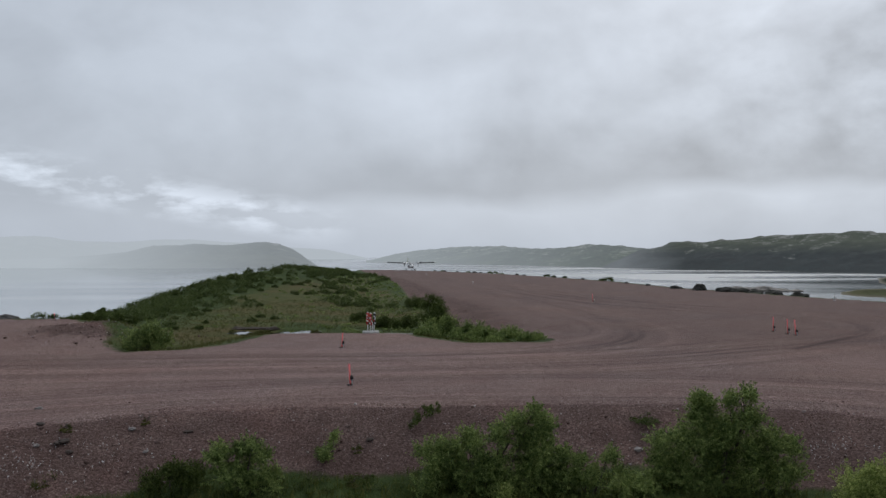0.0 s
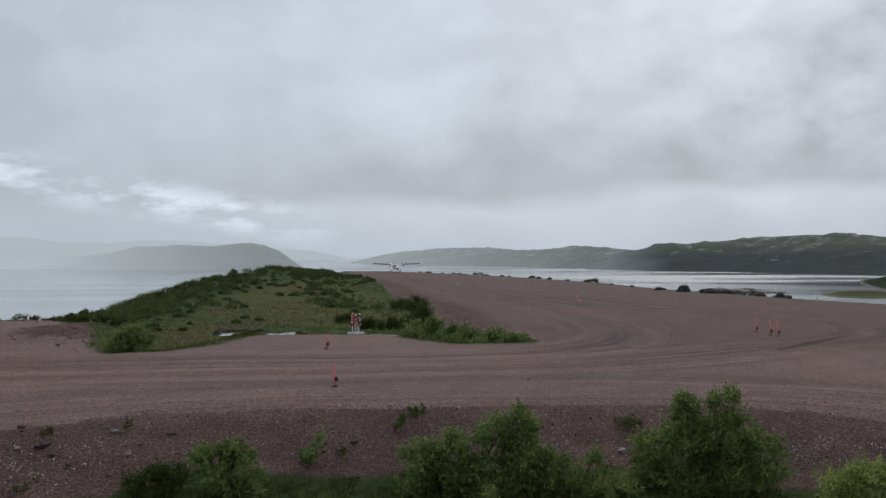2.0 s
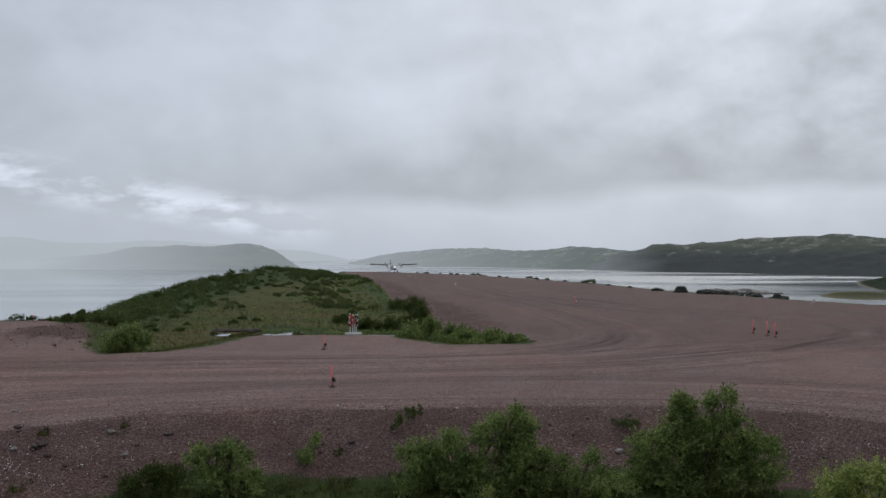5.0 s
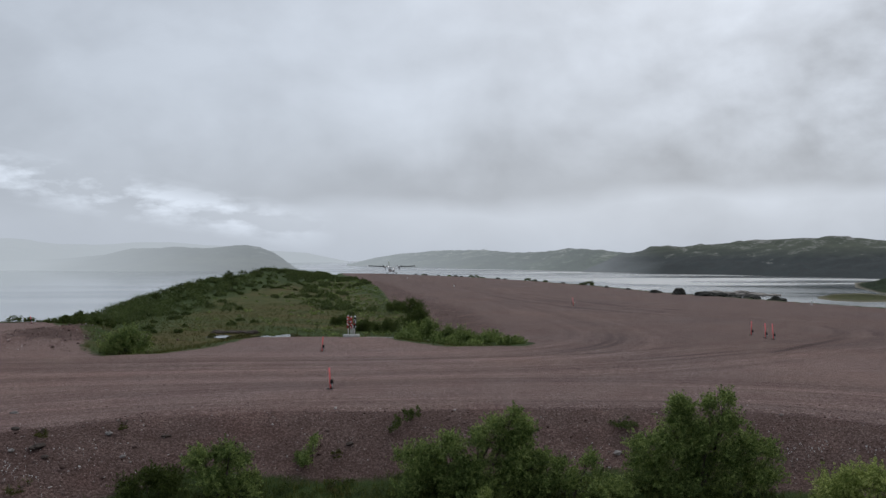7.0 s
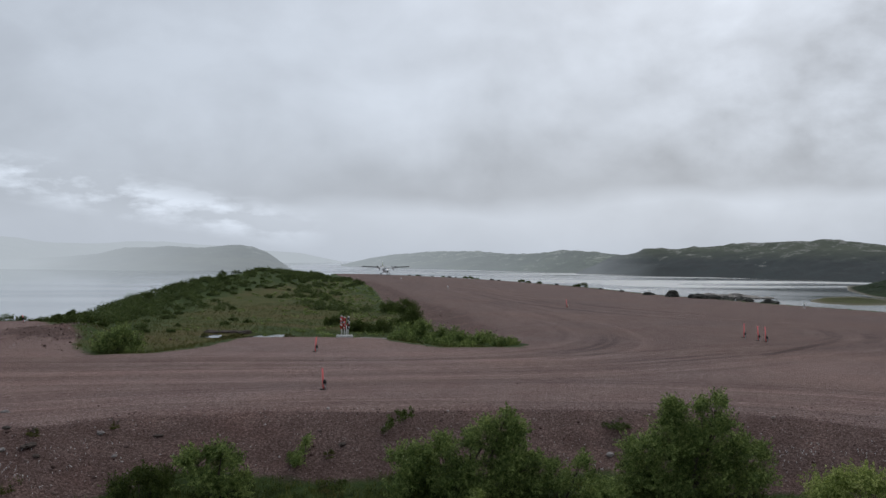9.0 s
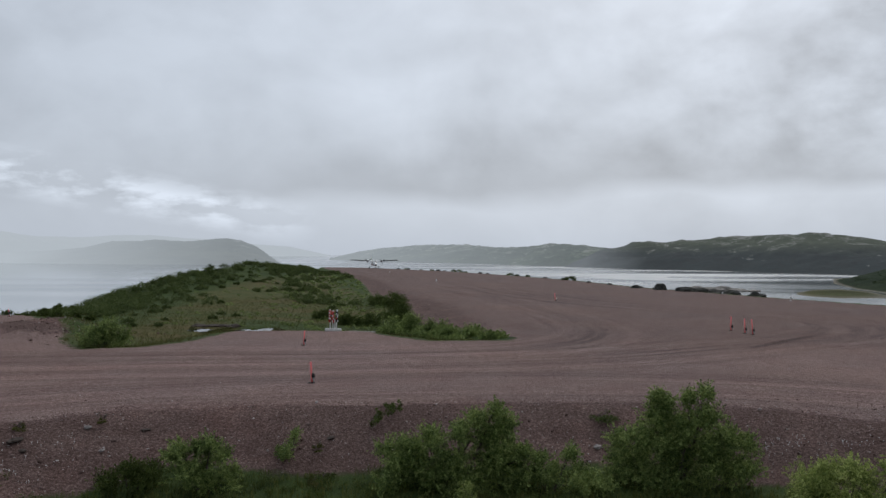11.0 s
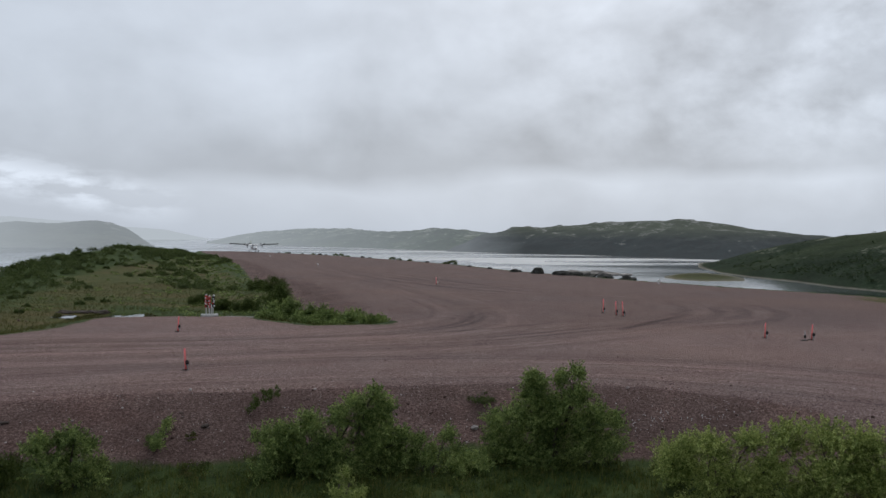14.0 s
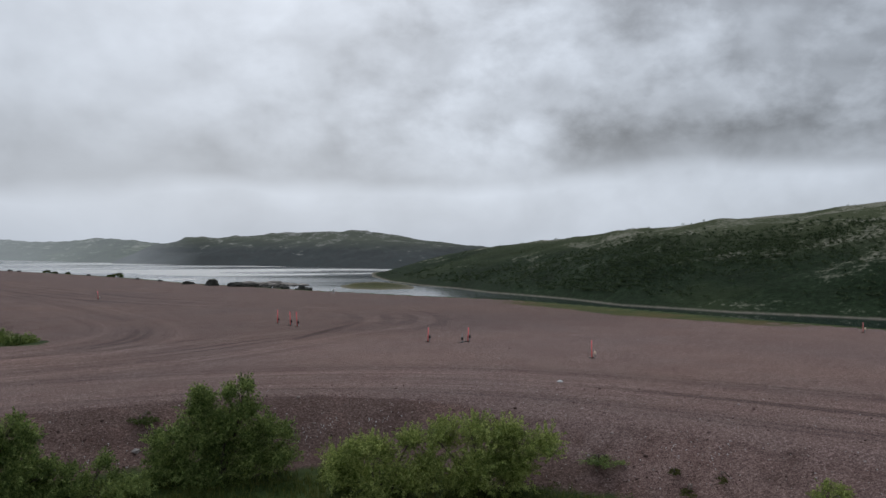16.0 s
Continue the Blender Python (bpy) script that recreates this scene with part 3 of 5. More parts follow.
def build_ground():
    radii, r = [], 1.2
    while r < 430:
        radii.append(r)
        r += min(3.0, max(0.09, r * r / 3540))
    turns = np.radians(np.concatenate([np.arange(-48, 76, 0.2), np.arange(76, 312, 4.0)]))
    R, A = np.meshgrid(np.array(radii), turns, indexing="ij")
    X, Y = R * np.sin(A), R * np.cos(A)
    Z, soil, rubble, green = ground_height(X, Y)
    rows, cols = X.shape
    index = np.arange(rows * cols).reshape(rows, cols)
    nxt = np.roll(index, -1, axis=1)
    quads = np.stack([index[:-1], nxt[:-1], nxt[1:], index[1:]], -1).reshape(-1, 4)[:, ::-1]
    verts = np.stack([X, Y, Z], -1).reshape(-1, 3)
    me = bpy.data.meshes.new("ground")
    me.vertices.add(len(verts) + 1)
    me.vertices.foreach_set("co", np.concatenate([verts, [[0, 0, float(Z[0].mean())]]]).ravel())
    fan = np.stack([np.full(cols, len(verts)), index[0], nxt[0]], -1)[:, ::-1]
    loops = np.concatenate([quads.ravel(), fan.ravel()])
    starts = np.concatenate([np.arange(len(quads)) * 4, len(quads) * 4 + np.arange(cols) * 3])
    me.loops.add(len(loops))
    me.loops.foreach_set("vertex_index", loops)
    me.polygons.add(len(starts))
    me.polygons.foreach_set("loop_start", starts)
    me.update(calc_edges=True)
    me.polygons.foreach_set("use_smooth", [True] * len(me.polygons))

    def paint(name, r, g, b):
        layer = me.attributes.new(name, "FLOAT_COLOR", "POINT")
        data = np.ones((len(verts) + 1, 4))
        for k, v in enumerate((r, g, b)):
            data[:-1, k] = v.ravel()
        data[-1, :3] = data[:cols, :3].mean(axis=0)
        layer.data.foreach_set("color", data.ravel())
    paint("zone", soil, rubble, green)
    # wheel lanes: across the apron, then bending up on to the strip
    def lane_of(rows):
        line = rounded(rows)
        run = np.concatenate([[0], np.cumsum([math.dist(p, q) for p, q in zip(line, line[1:])])])
        return line_distance(X, Y, line, run.tolist())
    d1, along1 = lane_of([(-60, 22), (-20, 27), (0, 29), (8, 31), (15, 36), (24, 40), (28, 52), (20, 62), (13, 80), (7, 140), (-14, 334)])
    d2, along2 = lane_of([(-60, 26), (-20, 30), (-2, 31.5), (6, 34), (10.5, 42), (10.5, 56), (8.8, 75), (5, 120), (-20, 334)])
    d3, along3 = lane_of([(-30, 9), (-12, 20.5), (-4, 23.6), (6, 24.4), (12, 22.5), (16, 18.5), (19, 12), (21.5, 4), (23, -8)])
    def ruts(d, offsets, seed, width):
        return sum(np.exp(-((d - k) / width) ** 2) * np.clip(0.35 + 1.1 * lumpy(X, Y, 0.22, seed + i), 0, 1) for i, k in enumerate(offsets))
    broad = 0.05 + 0.0027 * R
    d4, _ = lane_of([(14.5, 34.4), (18.2, 38.5), (21, 41), (23.4, 44.6), (24.9, 49), (25.2, 54), (23, 62)])
    far_out = 1 - 0.75 * smooth(R, 36, 50)
    pressed = ruts(d3, (0.15, 0.5, 0.95, 1.5, 1.95, 2.5, 3.1), 201, broad) + far_out * ruts(d1, (0.4, 1.0, 1.6, 2.3, 3.0), 211, broad) + far_out * ruts(d2, (0.3, 0.9, 1.5, 2.3), 221, broad) + 1.5 * ruts(d4, (0.0,), 232, broad * 1.3)
    spilled = ruts(d3, (0.6, 1.2, 2.2), 201, broad) + ruts(d1, (0.9, 2.0), 211, broad) + ruts(d2, (0.8, 1.7), 221, broad)
    open_gravel = smooth(soil, 0.6, 0.95) * ~inside(X, Y, BANK)
    apron_tone = (1 - smooth(Y + 2.0 * lumpy(X, Y, 0.12, 241), 30, 40) * smooth(X, -3, 9)) * (0.75 + 0.25 * lumpy(X, Y, 0.2, 242)) * (1 - 0.3 * smooth(X, -1, 5) + 0.3 * smooth(X, 10, 16))
    paint("wear", np.clip(pressed, 0, 1.4) * open_gravel, np.clip(apron_tone, 0, 1.4) * (1 - smooth(R, 50, 80)), np.clip(spilled, 0, 1) * open_gravel)
    paint("track_three", d3 / 100, along3 / 100, (1 - smooth(d3, 1.4, 4.2)) * (0.7 + 0.7 * smooth(X, 8, 14)))
    paint("track", d1 / 100, along1 / 100, (1 - smooth(d1, 1.5, 6)) * smooth(R, 18, 23) * (0.65 + 0.5 * smooth(X, 6, 14)))
    paint("track_two", d2 / 100, along2 / 100, (1 - smooth(d2, 1.5, 5)) * smooth(R, 18, 23) * (0.65 + 0.15 * smooth(X, 2, 7)))
    me.materials.append(GROUND)
    return tagged(new("ground", me), "brown gravel airfield fill with heath-covered knoll and hollow", "ground", kind="structure")


build_ground()


def place(x, y):
    return float(ground_height(np.array([x]), np.array([y]))[0][0])


# ---- sea and hills ----

SEA_Z = -25.0


def build_sea():
    rings = [60, 200, 400, 700, 1100, 1700, 2600, 4000, 7000]
    verts, faces, steps = [], [], 72
    for r in rings:
        verts += [(r * math.cos(k * 2 * math.pi / steps), r * math.sin(k * 2 * math.pi / steps), SEA_Z) for k in range(steps)]
    for i in range(len(rings) - 1):
        for k in range(steps):
            a, b = i * steps + k, i * steps + (k + 1) % steps
            faces.append((a, b, b + steps, a + steps))
    faces.append(tuple(range(steps)))
    tagged(new("water", mesh_of("water", verts, faces, SEA)), "calm grey fjord water under an overcast sky", "water", kind="structure")


build_sea()


def table(rows):
    a = np.array(rows, float)
    return lambda v, k=1: np.interp(v, a[:, 0], a[:, k])


def build_hill(name, mat, label, crest, shore, depths, step, rough, seed, kind="structure"):
    """A hill that rises from its shore to a crest line; crest: (bearing, rise per metre), shore: (bearing, distance)."""
    top, edge = table(crest), table(shore)
    lo, hi = crest[0][0], crest[-1][0]
    bearings = np.arange(lo, hi + step, step)
    across = np.concatenate([[-0.04], np.linspace(0, 1, 46), [1.1, 1.25, 1.5, 1.9]])
    B, K = np.meshgrid(bearings, across, indexing="ij")
    start = edge(B)
    depth = table(depths)(B) if isinstance(depths, list) else depths
    D = start + depth * K
    X, Y = D * np.sin(np.radians(B)), D * np.cos(np.radians(B))
    z_top = 3.6 + top(B) * (start + depth)
    rise = np.clip(K, 0, 1)
    shape = 1 - (1 - rise) ** 1.55
    Z = SEA_Z + (z_top - SEA_Z) * shape
    bumps = lumpy(X, Y, 0.02, seed) + 0.5 * lumpy(X, Y, 0.055, seed + 1) + 0.3 * lumpy(X, Y, 0.14, seed + 2)
    Z += rough * bumps * np.clip(rise * 5, 0, 1) * np.where(K > 0.9, 0.45, 1.0) * np.clip((z_top - SEA_Z) / 30, 0, 1)
    Z = np.where(K < 0, SEA_Z - 4, np.where(K > 1, SEA_Z + (z_top - SEA_Z) * np.clip(1.9 - K, 0, 0.9) / 0.9 * 0.97, Z))
    rows, cols = B.shape
    index = np.arange(rows * cols).reshape(rows, cols)
    faces = np.stack([index[:-1, :-1], index[:-1, 1:], index[1:, 1:], index[1:, :-1]], -1).reshape(-1, 4)
    me = mesh_of(name, np.stack([X, Y, Z], -1).reshape(-1, 3).tolist(), faces[:, ::-1].tolist(), mat)
    return tagged(new(name, me), label, "hill", kind=kind)


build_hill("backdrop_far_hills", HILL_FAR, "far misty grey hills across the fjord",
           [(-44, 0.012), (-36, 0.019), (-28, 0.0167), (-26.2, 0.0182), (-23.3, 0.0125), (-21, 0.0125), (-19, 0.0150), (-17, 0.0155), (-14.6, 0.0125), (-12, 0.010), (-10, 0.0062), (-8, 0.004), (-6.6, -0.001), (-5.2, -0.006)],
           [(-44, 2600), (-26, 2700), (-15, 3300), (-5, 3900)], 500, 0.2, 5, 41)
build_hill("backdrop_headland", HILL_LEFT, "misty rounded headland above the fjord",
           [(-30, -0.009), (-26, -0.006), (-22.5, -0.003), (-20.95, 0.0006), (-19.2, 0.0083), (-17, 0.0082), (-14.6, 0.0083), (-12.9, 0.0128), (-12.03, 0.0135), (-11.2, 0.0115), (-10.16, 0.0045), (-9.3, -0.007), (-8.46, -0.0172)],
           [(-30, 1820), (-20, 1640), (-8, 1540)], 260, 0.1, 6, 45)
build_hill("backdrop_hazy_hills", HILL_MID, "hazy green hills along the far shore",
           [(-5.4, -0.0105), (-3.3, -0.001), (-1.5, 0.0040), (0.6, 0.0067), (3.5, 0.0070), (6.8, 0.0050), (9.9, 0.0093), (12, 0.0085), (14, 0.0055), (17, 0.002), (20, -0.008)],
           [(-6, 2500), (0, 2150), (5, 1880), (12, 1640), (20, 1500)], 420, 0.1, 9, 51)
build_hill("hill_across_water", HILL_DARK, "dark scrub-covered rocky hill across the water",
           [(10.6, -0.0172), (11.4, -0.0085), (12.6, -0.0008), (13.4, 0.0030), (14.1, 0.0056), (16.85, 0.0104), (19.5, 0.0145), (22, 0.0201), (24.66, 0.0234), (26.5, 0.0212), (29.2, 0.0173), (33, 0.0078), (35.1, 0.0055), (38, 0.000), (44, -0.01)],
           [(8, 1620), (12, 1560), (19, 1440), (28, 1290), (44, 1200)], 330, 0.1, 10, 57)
build_hill("near_hillside", HILL_NEAR, "green scrub hillside sloping to a sandy shore",
           [(27.2, -0.0305), (28, -0.0280), (29.5, -0.0205), (31.2, -0.0119), (34.5, 0.0010), (37, 0.0075), (40.1, 0.0144), (44.6, 0.0237), (51.8, 0.0396), (60.5, 0.0579), (75, 0.068), (100, 0.06), (125, 0.02)],
           [(27.2, 960), (28, 860), (29, 760), (30.8, 690), (33.2, 640), (35.9, 575), (40.9, 515), (44.7, 462), (51.9, 430), (60.6, 420), (125, 430)],
           [(27.2, 30), (28, 120), (29.5, 240), (32, 320), (125, 330)], 0.12, 7, 63)
build_hill("sand_spit", SPIT, "low grassy sand spit at the foot of the hillside",
           [(25.4, -0.0445), (26.5, -0.0408), (28, -0.0398), (29.5, -0.0415), (31, -0.0455)], [(25.4, 640), (26.5, 610), (28, 600), (29.5, 610), (31, 625)], [(25.4, 8), (26.5, 60), (28, 80), (29.5, 60), (31, 10)], 0.12, 0.3, 71)

# ---- hollow: pond ----


def blob_sheet(name, mat, x, y, z, rx, ry, seed, label, category, kind="structure"):
    rng = random.Random(seed)
    steps = 72
    lobes = [(rng.uniform(0.05, 0.14), k, rng.uniform(0, 6.28)) for k in (2, 3, 4, 5, 7, 11)]
    verts = []
    for i in range(steps):
        a = i * 2 * math.pi / steps
        r = 1 + sum(w * math.sin(k * a + p) for w, k, p in lobes)
        verts.append((x + rx * r * math.cos(a), y + ry * r * math.sin(a), z))
    ob = new(name, mesh_of(name, verts, [tuple(range(steps))], mat))
    return tagged(ob, label, category, kind=kind)


for px, py, rx, ry, seed in PONDS:
    blob_sheet("pond_water", POND, px, py, place(px, py) + 0.26, rx, ry, seed, "still pool of bog water reflecting the sky", "pond")

# ---- leaves, shrubs and grass ----


def leaf_cloud(rng, centres, count, size, squash=0.85):
    """Loose diamond leaves on the shells of many clumps; returns verts and faces."""
    c = np.array(centres, float)
    weight = c[:, 3] ** 2
    pick = rng.choice(len(c), count, p=weight / weight.sum())
    way = rng.normal(size=(count, 3))
    way /= np.linalg.norm(way, axis=1, keepdims=True)
    # leaves sit along upright shoots, which feather the outline
    shoots = 40 * len(c)
    out = rng.normal(size=(shoots, 3))
    out[:, 2] += 0.55
    out /= np.linalg.norm(out, axis=1, keepdims=True)
    out[:, 2] = np.where(out[:, 2] < 0, out[:, 2] * squash, out[:, 2])
    long = rng.uniform(0.55, 1.3, shoots)
    mine = rng.randint(0, 40, count) + 40 * pick
    r = c[pick, 3][:, None]
    along = (rng.uniform(0.0, 1, count) ** 0.6)[:, None]
    at = c[pick, :3] + out[mine] * (long[mine][:, None] * along) * r + way * r * (0.11 * (1.25 - along) + 0.02)
    at[:, 2] = np.maximum(at[:, 2], 0.03)
    u = rng.normal(size=(count, 3))
    u[:, 2] += 0.5
    u /= np.linalg.norm(u, axis=1, keepdims=True)
    v = np.cross(u, rng.normal(size=(count, 3)))
    v /= np.linalg.norm(v, axis=1, keepdims=True)
    s = (size * rng.uniform(0.6, 1.4, count))[:, None]
    fold = np.cross(u, v) * s * 0.18
    verts = np.stack([at - u * s, at + v * s * 0.36 + fold, at + u * s, at - v * s * 0.36 + fold], 1).reshape(-1, 3)
    faces = np.arange(count * 4).reshape(-1, 4)
    return verts, faces


def leaf_mesh(name, verts, faces, mat):
    me = bpy.data.meshes.new(name)
    me.vertices.add(len(verts))
    me.vertices.foreach_set("co", np.asarray(verts, float).ravel())
    me.loops.add(faces.size)
    me.loops.foreach_set("vertex_index", faces.ravel())
    me.polygons.add(len(faces))
    me.polygons.foreach_set("loop_start", np.arange(len(faces)) * faces.shape[1])
    me.update(calc_edges=True)
    me.materials.append(mat)
    return me


def build_bush(name, x, y, lobes, mat, leaves, size, seed, label, group="", stems=6, flat=1.0):
    """lobes: (across, height, radius) as the bush shows them; depth is scattered."""
    rng = np.random.RandomState(seed)
    root = thing(name, pose(x, y, place(x, y) - 0.03), label, "bush", group)
    side = Vector((y, -x, 0)).normalized()
    ahead = Vector((x, y, 0)).normalized()
    centres = []
    for across, high, r in lobes:
        for k in range(5):
            deep = rng.uniform(-0.6, 0.6) * max(0.4, 1.0 - high * 0.25)
            p = side * (across + rng.uniform(-0.45, 0.45) * r) + ahead * deep
            centres.append((p.x, p.y, high + rng.uniform(-0.55, 0.1) * r, r * rng.uniform(0.6, 0.95)))
    verts, faces = leaf_cloud(rng, centres, leaves, size)
    crown = new("crown", leaf_mesh("crown", verts, faces, mat))
    crown.parent = root
    crown.scale.z = flat
    tops = sorted(centres, key=lambda c: -c[2])
    for k in range(stems):
        c = tops[(k * max(1, len(tops) // stems)) % len(tops)]
        end = Vector(c[:3])
        foot = Vector((end.x * 0.22 + rng.uniform(-0.12, 0.12), end.y * 0.22 + rng.uniform(-0.12, 0.12), 0))
        mid = foot.lerp(end, 0.5) + Vector((rng.uniform(-0.1, 0.1), rng.uniform(-0.1, 0.1), 0.12))
        bm = bmesh.new()
        thick = 0.012 + 0.010 * end.z
        tube(bm, foot, mid, thick, thick * 0.7, 6)
        tube(bm, mid, end, thick * 0.7, thick * 0.3, 6)
        for t in range(3):
            tip = end + Vector((rng.uniform(-1, 1), rng.uniform(-1, 1), rng.uniform(-0.2, 1))) * c[3] * 0.8
            tube(bm, mid.lerp(end, 0.5 + 0.15 * t), tip, thick * 0.3, thick * 0.12, 5)
        part("stem", bm, BARK, root)
    return root


SCRUB = "willow bushes below the gravel bank"
build_bush("willow_bush", 0.89, 17.3, [(0.62, 1.52, 0.34), (1.0, 1.64, 0.30), (1.3, 1.40, 0.36), (0.25, 1.24, 0.38), (0.9, 1.15, 0.48), (-0.3, 1.04, 0.38), (-0.75, 1.0, 0.36), (-1.15, 0.78, 0.40), (0.9, 0.6, 0.58), (0.1, 0.65, 0.58), (-0.6, 0.5, 0.55), (1.5, 0.86, 0.38), (1.35, 0.4, 0.48), (-1.2, 0.35, 0.42), (0.5, 0.25, 0.5), (-0.2, 0.2, 0.5)], LEAF, 64000, 0.0315, 101, "broad dark green willow bush below the gravel bank", SCRUB, 10)
build_bush("willow_bush", 5.76, 17.35, [(-0.42, 2.0, 0.30), (-0.18, 1.85, 0.32), (-0.38, 1.58, 0.40), (0.32, 1.98, 0.30), (0.58, 2.1, 0.30), (0.52, 1.68, 0.40), (0.08, 1.42, 0.36), (0.1, 1.2, 0.50), (-0.75, 1.18, 0.42), (-1.2, 0.98, 0.36), (1.02, 1.15, 0.42), (1.36, 1.12, 0.32), (0.1, 0.75, 0.62), (-0.75, 0.6, 0.56), (0.85, 0.6, 0.56), (1.35, 0.6, 0.42), (-1.2, 0.45, 0.4), (0.0, 0.3, 0.55), (-0.5, 0.95, 0.5), (0.5, 1.0, 0.5), (0.6, 0.25, 0.5), (-0.6, 0.22, 0.5)], LEAF, 76000, 0.0315, 102, "tall twin-topped green willow bush below the gravel bank", SCRUB, 11)
build_bush("willow_bush", -4.05, 16.85, [(-0.4, 0.88, 0.34), (0.06, 1.0, 0.38), (0.4, 0.8, 0.32), (-0.06, 0.46, 0.5), (0.5, 0.3, 0.33)], LEAF, 18375, 0.0275, 103, "fresh green young willow bush on the ditch floor", SCRUB, 6)
build_bush("willow_bush", -5.5, 16.9, [(0.0, 0.5, 0.38), (0.4, 0.38, 0.34), (-0.4, 0.32, 0.33)], LEAF_DARK, 10290, 0.0267, 104, "low dull green bush on the ditch floor", SCRUB, 4)
build_bush("willow_bush", 2.95, 17.0, [(0.0, 0.40, 0.45), (0.45, 0.8, 0.28), (-0.45, 0.35, 0.42), (0.6, 0.35, 0.4), (1.0, 0.25, 0.35), (-0.1, 0.7, 0.25)], LEAF, 17000, 0.0267, 105, "thin low willow bush with bare twigs", SCRUB, 6)
build_bush("willow_bush", 1.15, 15.6, [(0.0, 0.22, 0.28), (0.3, 0.12, 0.2)], LEAF_PALE, 4410, 0.0241, 106, "small pale green willow shoot in grass", SCRUB, 4)
build_bush("willow_bush", 8.15, 14.45, [(0.9, 0.75, 0.5), (-0.9, 0.75, 0.42), (-0.62, 1.0, 0.42), (-0.05, 1.12, 0.42), (0.5, 1.25, 0.4), (-0.15, 0.5, 0.6), (-0.75, 0.45, 0.45), (0.5, 0.5, 0.5)], LEAF_PALE, 36400, 0.0267, 107, "pale yellow-green willow bush below the gravel bank", SCRUB, 7)
build_bush("willow_bush", 10.05, 13.45, [(-0.85, 1.2, 0.5), (-0.2, 1.32, 0.48), (0.42, 1.22, 0.5), (1.0, 1.1, 0.46), (-0.5, 0.5, 0.62), (0.7, 0.5, 0.65), (0.1, 0.75, 0.6)], LEAF_PALE, 50400, 0.0267, 108, "wide pale yellow-green willow bush below the bank", SCRUB, 8)
build_bush("willow_bush", 6.9, 13.6, [(0.0, 0.15, 0.28), (0.35, 0.12, 0.24)], LEAF_PALE, 3919, 0.0241, 109, "small pale willow shoot in the grass", SCRUB, 3)
build_bush("willow_bush", 14.04, 8.76, [(0.0, 0.12, 0.26), (0.3, 0.2, 0.22)], LEAF_PALE, 3674, 0.0215, 110, "low pale shrub at the foot of gravel", SCRUB, 3)
build_bush("bank_shrub", -2.54, 18.63, [(-0.06, 0.16, 0.22), (0.12, 0.5, 0.14), (0.02, 0.33, 0.17), (-0.2, 0.12, 0.16)], LEAF, 3600, 0.0224, 111, "small upright shrub growing on the rubble bank", "shrubs on the bank", 3)
build_bush("bank_shrub", -0.73, 20.0, [(0.0, 0.12, 0.16), (0.1, 0.26, 0.12)], LEAF_DARK, 1500, 0.0215, 112, "tiny shrub sprout on the rubble bank", "shrubs on the bank", 2)
build_bush("bank_shrub", -0.3, 20.6, [(-0.12, 0.10, 0.15), (0.05, 0.16, 0.13), (0.16, 0.24, 0.10)], LEAF_DARK, 1500, 0.0215, 113, "tiny shrub sprout on the rubble bank", "shrubs on the bank", 2)
build_bush("bank_shrub", 4.95, 20.5, [(-0.2, 0.10, 0.22), (0.0, 0.13, 0.25), (0.22, 0.10, 0.2)], LEAF_DARK, 5200, 0.020, 114, "flat green mat of leaves on the bank", "shrubs on the bank", 2, 0.5)
build_bush("bank_shrub", 12.52, 12.75, [(-0.28, 0.1, 0.24), (-0.1, 0.12, 0.27), (0.12, 0.12, 0.27), (0.3, 0.1, 0.22)], LEAF, 14000, 0.019, 115, "flat green mat of leaves on the bank", "shrubs on the bank", 2, 0.3)
for k, (x, y, s) in enumerate([(13.11, 11.39, 0.06), (13.51, 10.54, 0.05), (12.82, 10.77, 0.07), (-1.8, 17.7, 0.15), (-7.9, 16.5, 0.12), (-2.0, 19.1, 0.07), (-7.0, 19.6, 0.05), (-8.4, 18.5, 0.08)]):
    build_bush("bank_tuft", x, y, [(-s, s * 0.3, s * 1.2), (s, s * 0.35, s * 1.2), (0.0, s * 0.5, s)], SEDGE, 1100, 0.020, 240 + k, "dry brownish tuft of grass on the bank", "dry tufts on the bank", 2)
for k, (x, y, s) in enumerate([(-10.9, 50.0, 0.2), (-7.9, 51.6, 0.2), (-9.2, 50.4, 0.08), (-10.5, 50.6, 0.09), (-10.2, 51.6, 0.12), (-9.9, 50.9, 0.07), (-10.9, 51.4, 0.14), (-12.9, 50.9, 0.14), (-11.6, 50.2, 0.12), (-8.9, 52.4, 0.1)]):
    build_bush("bog_tuft", x, y, [(-s, s * 0.9, s), (s, s * 0.8, s), (0.0, s * 1.2, s * 0.9)], SEDGE, 900, 0.04, 260 + k, "tussock of dull bog grass at the pool's edge", "tussocks at the pools", 2)
HOLLOW = "bushes round the hollow"
build_bush("hollow_bush", -12.4, 34.6, [(-0.5, 0.55, 0.6), (0.2, 0.85, 0.6), (0.75, 0.5, 0.5), (0.0, 0.4, 0.7)], LEAF, 12740, 0.0396, 121, "rounded green bush at the edge of gravel", HOLLOW, 5)
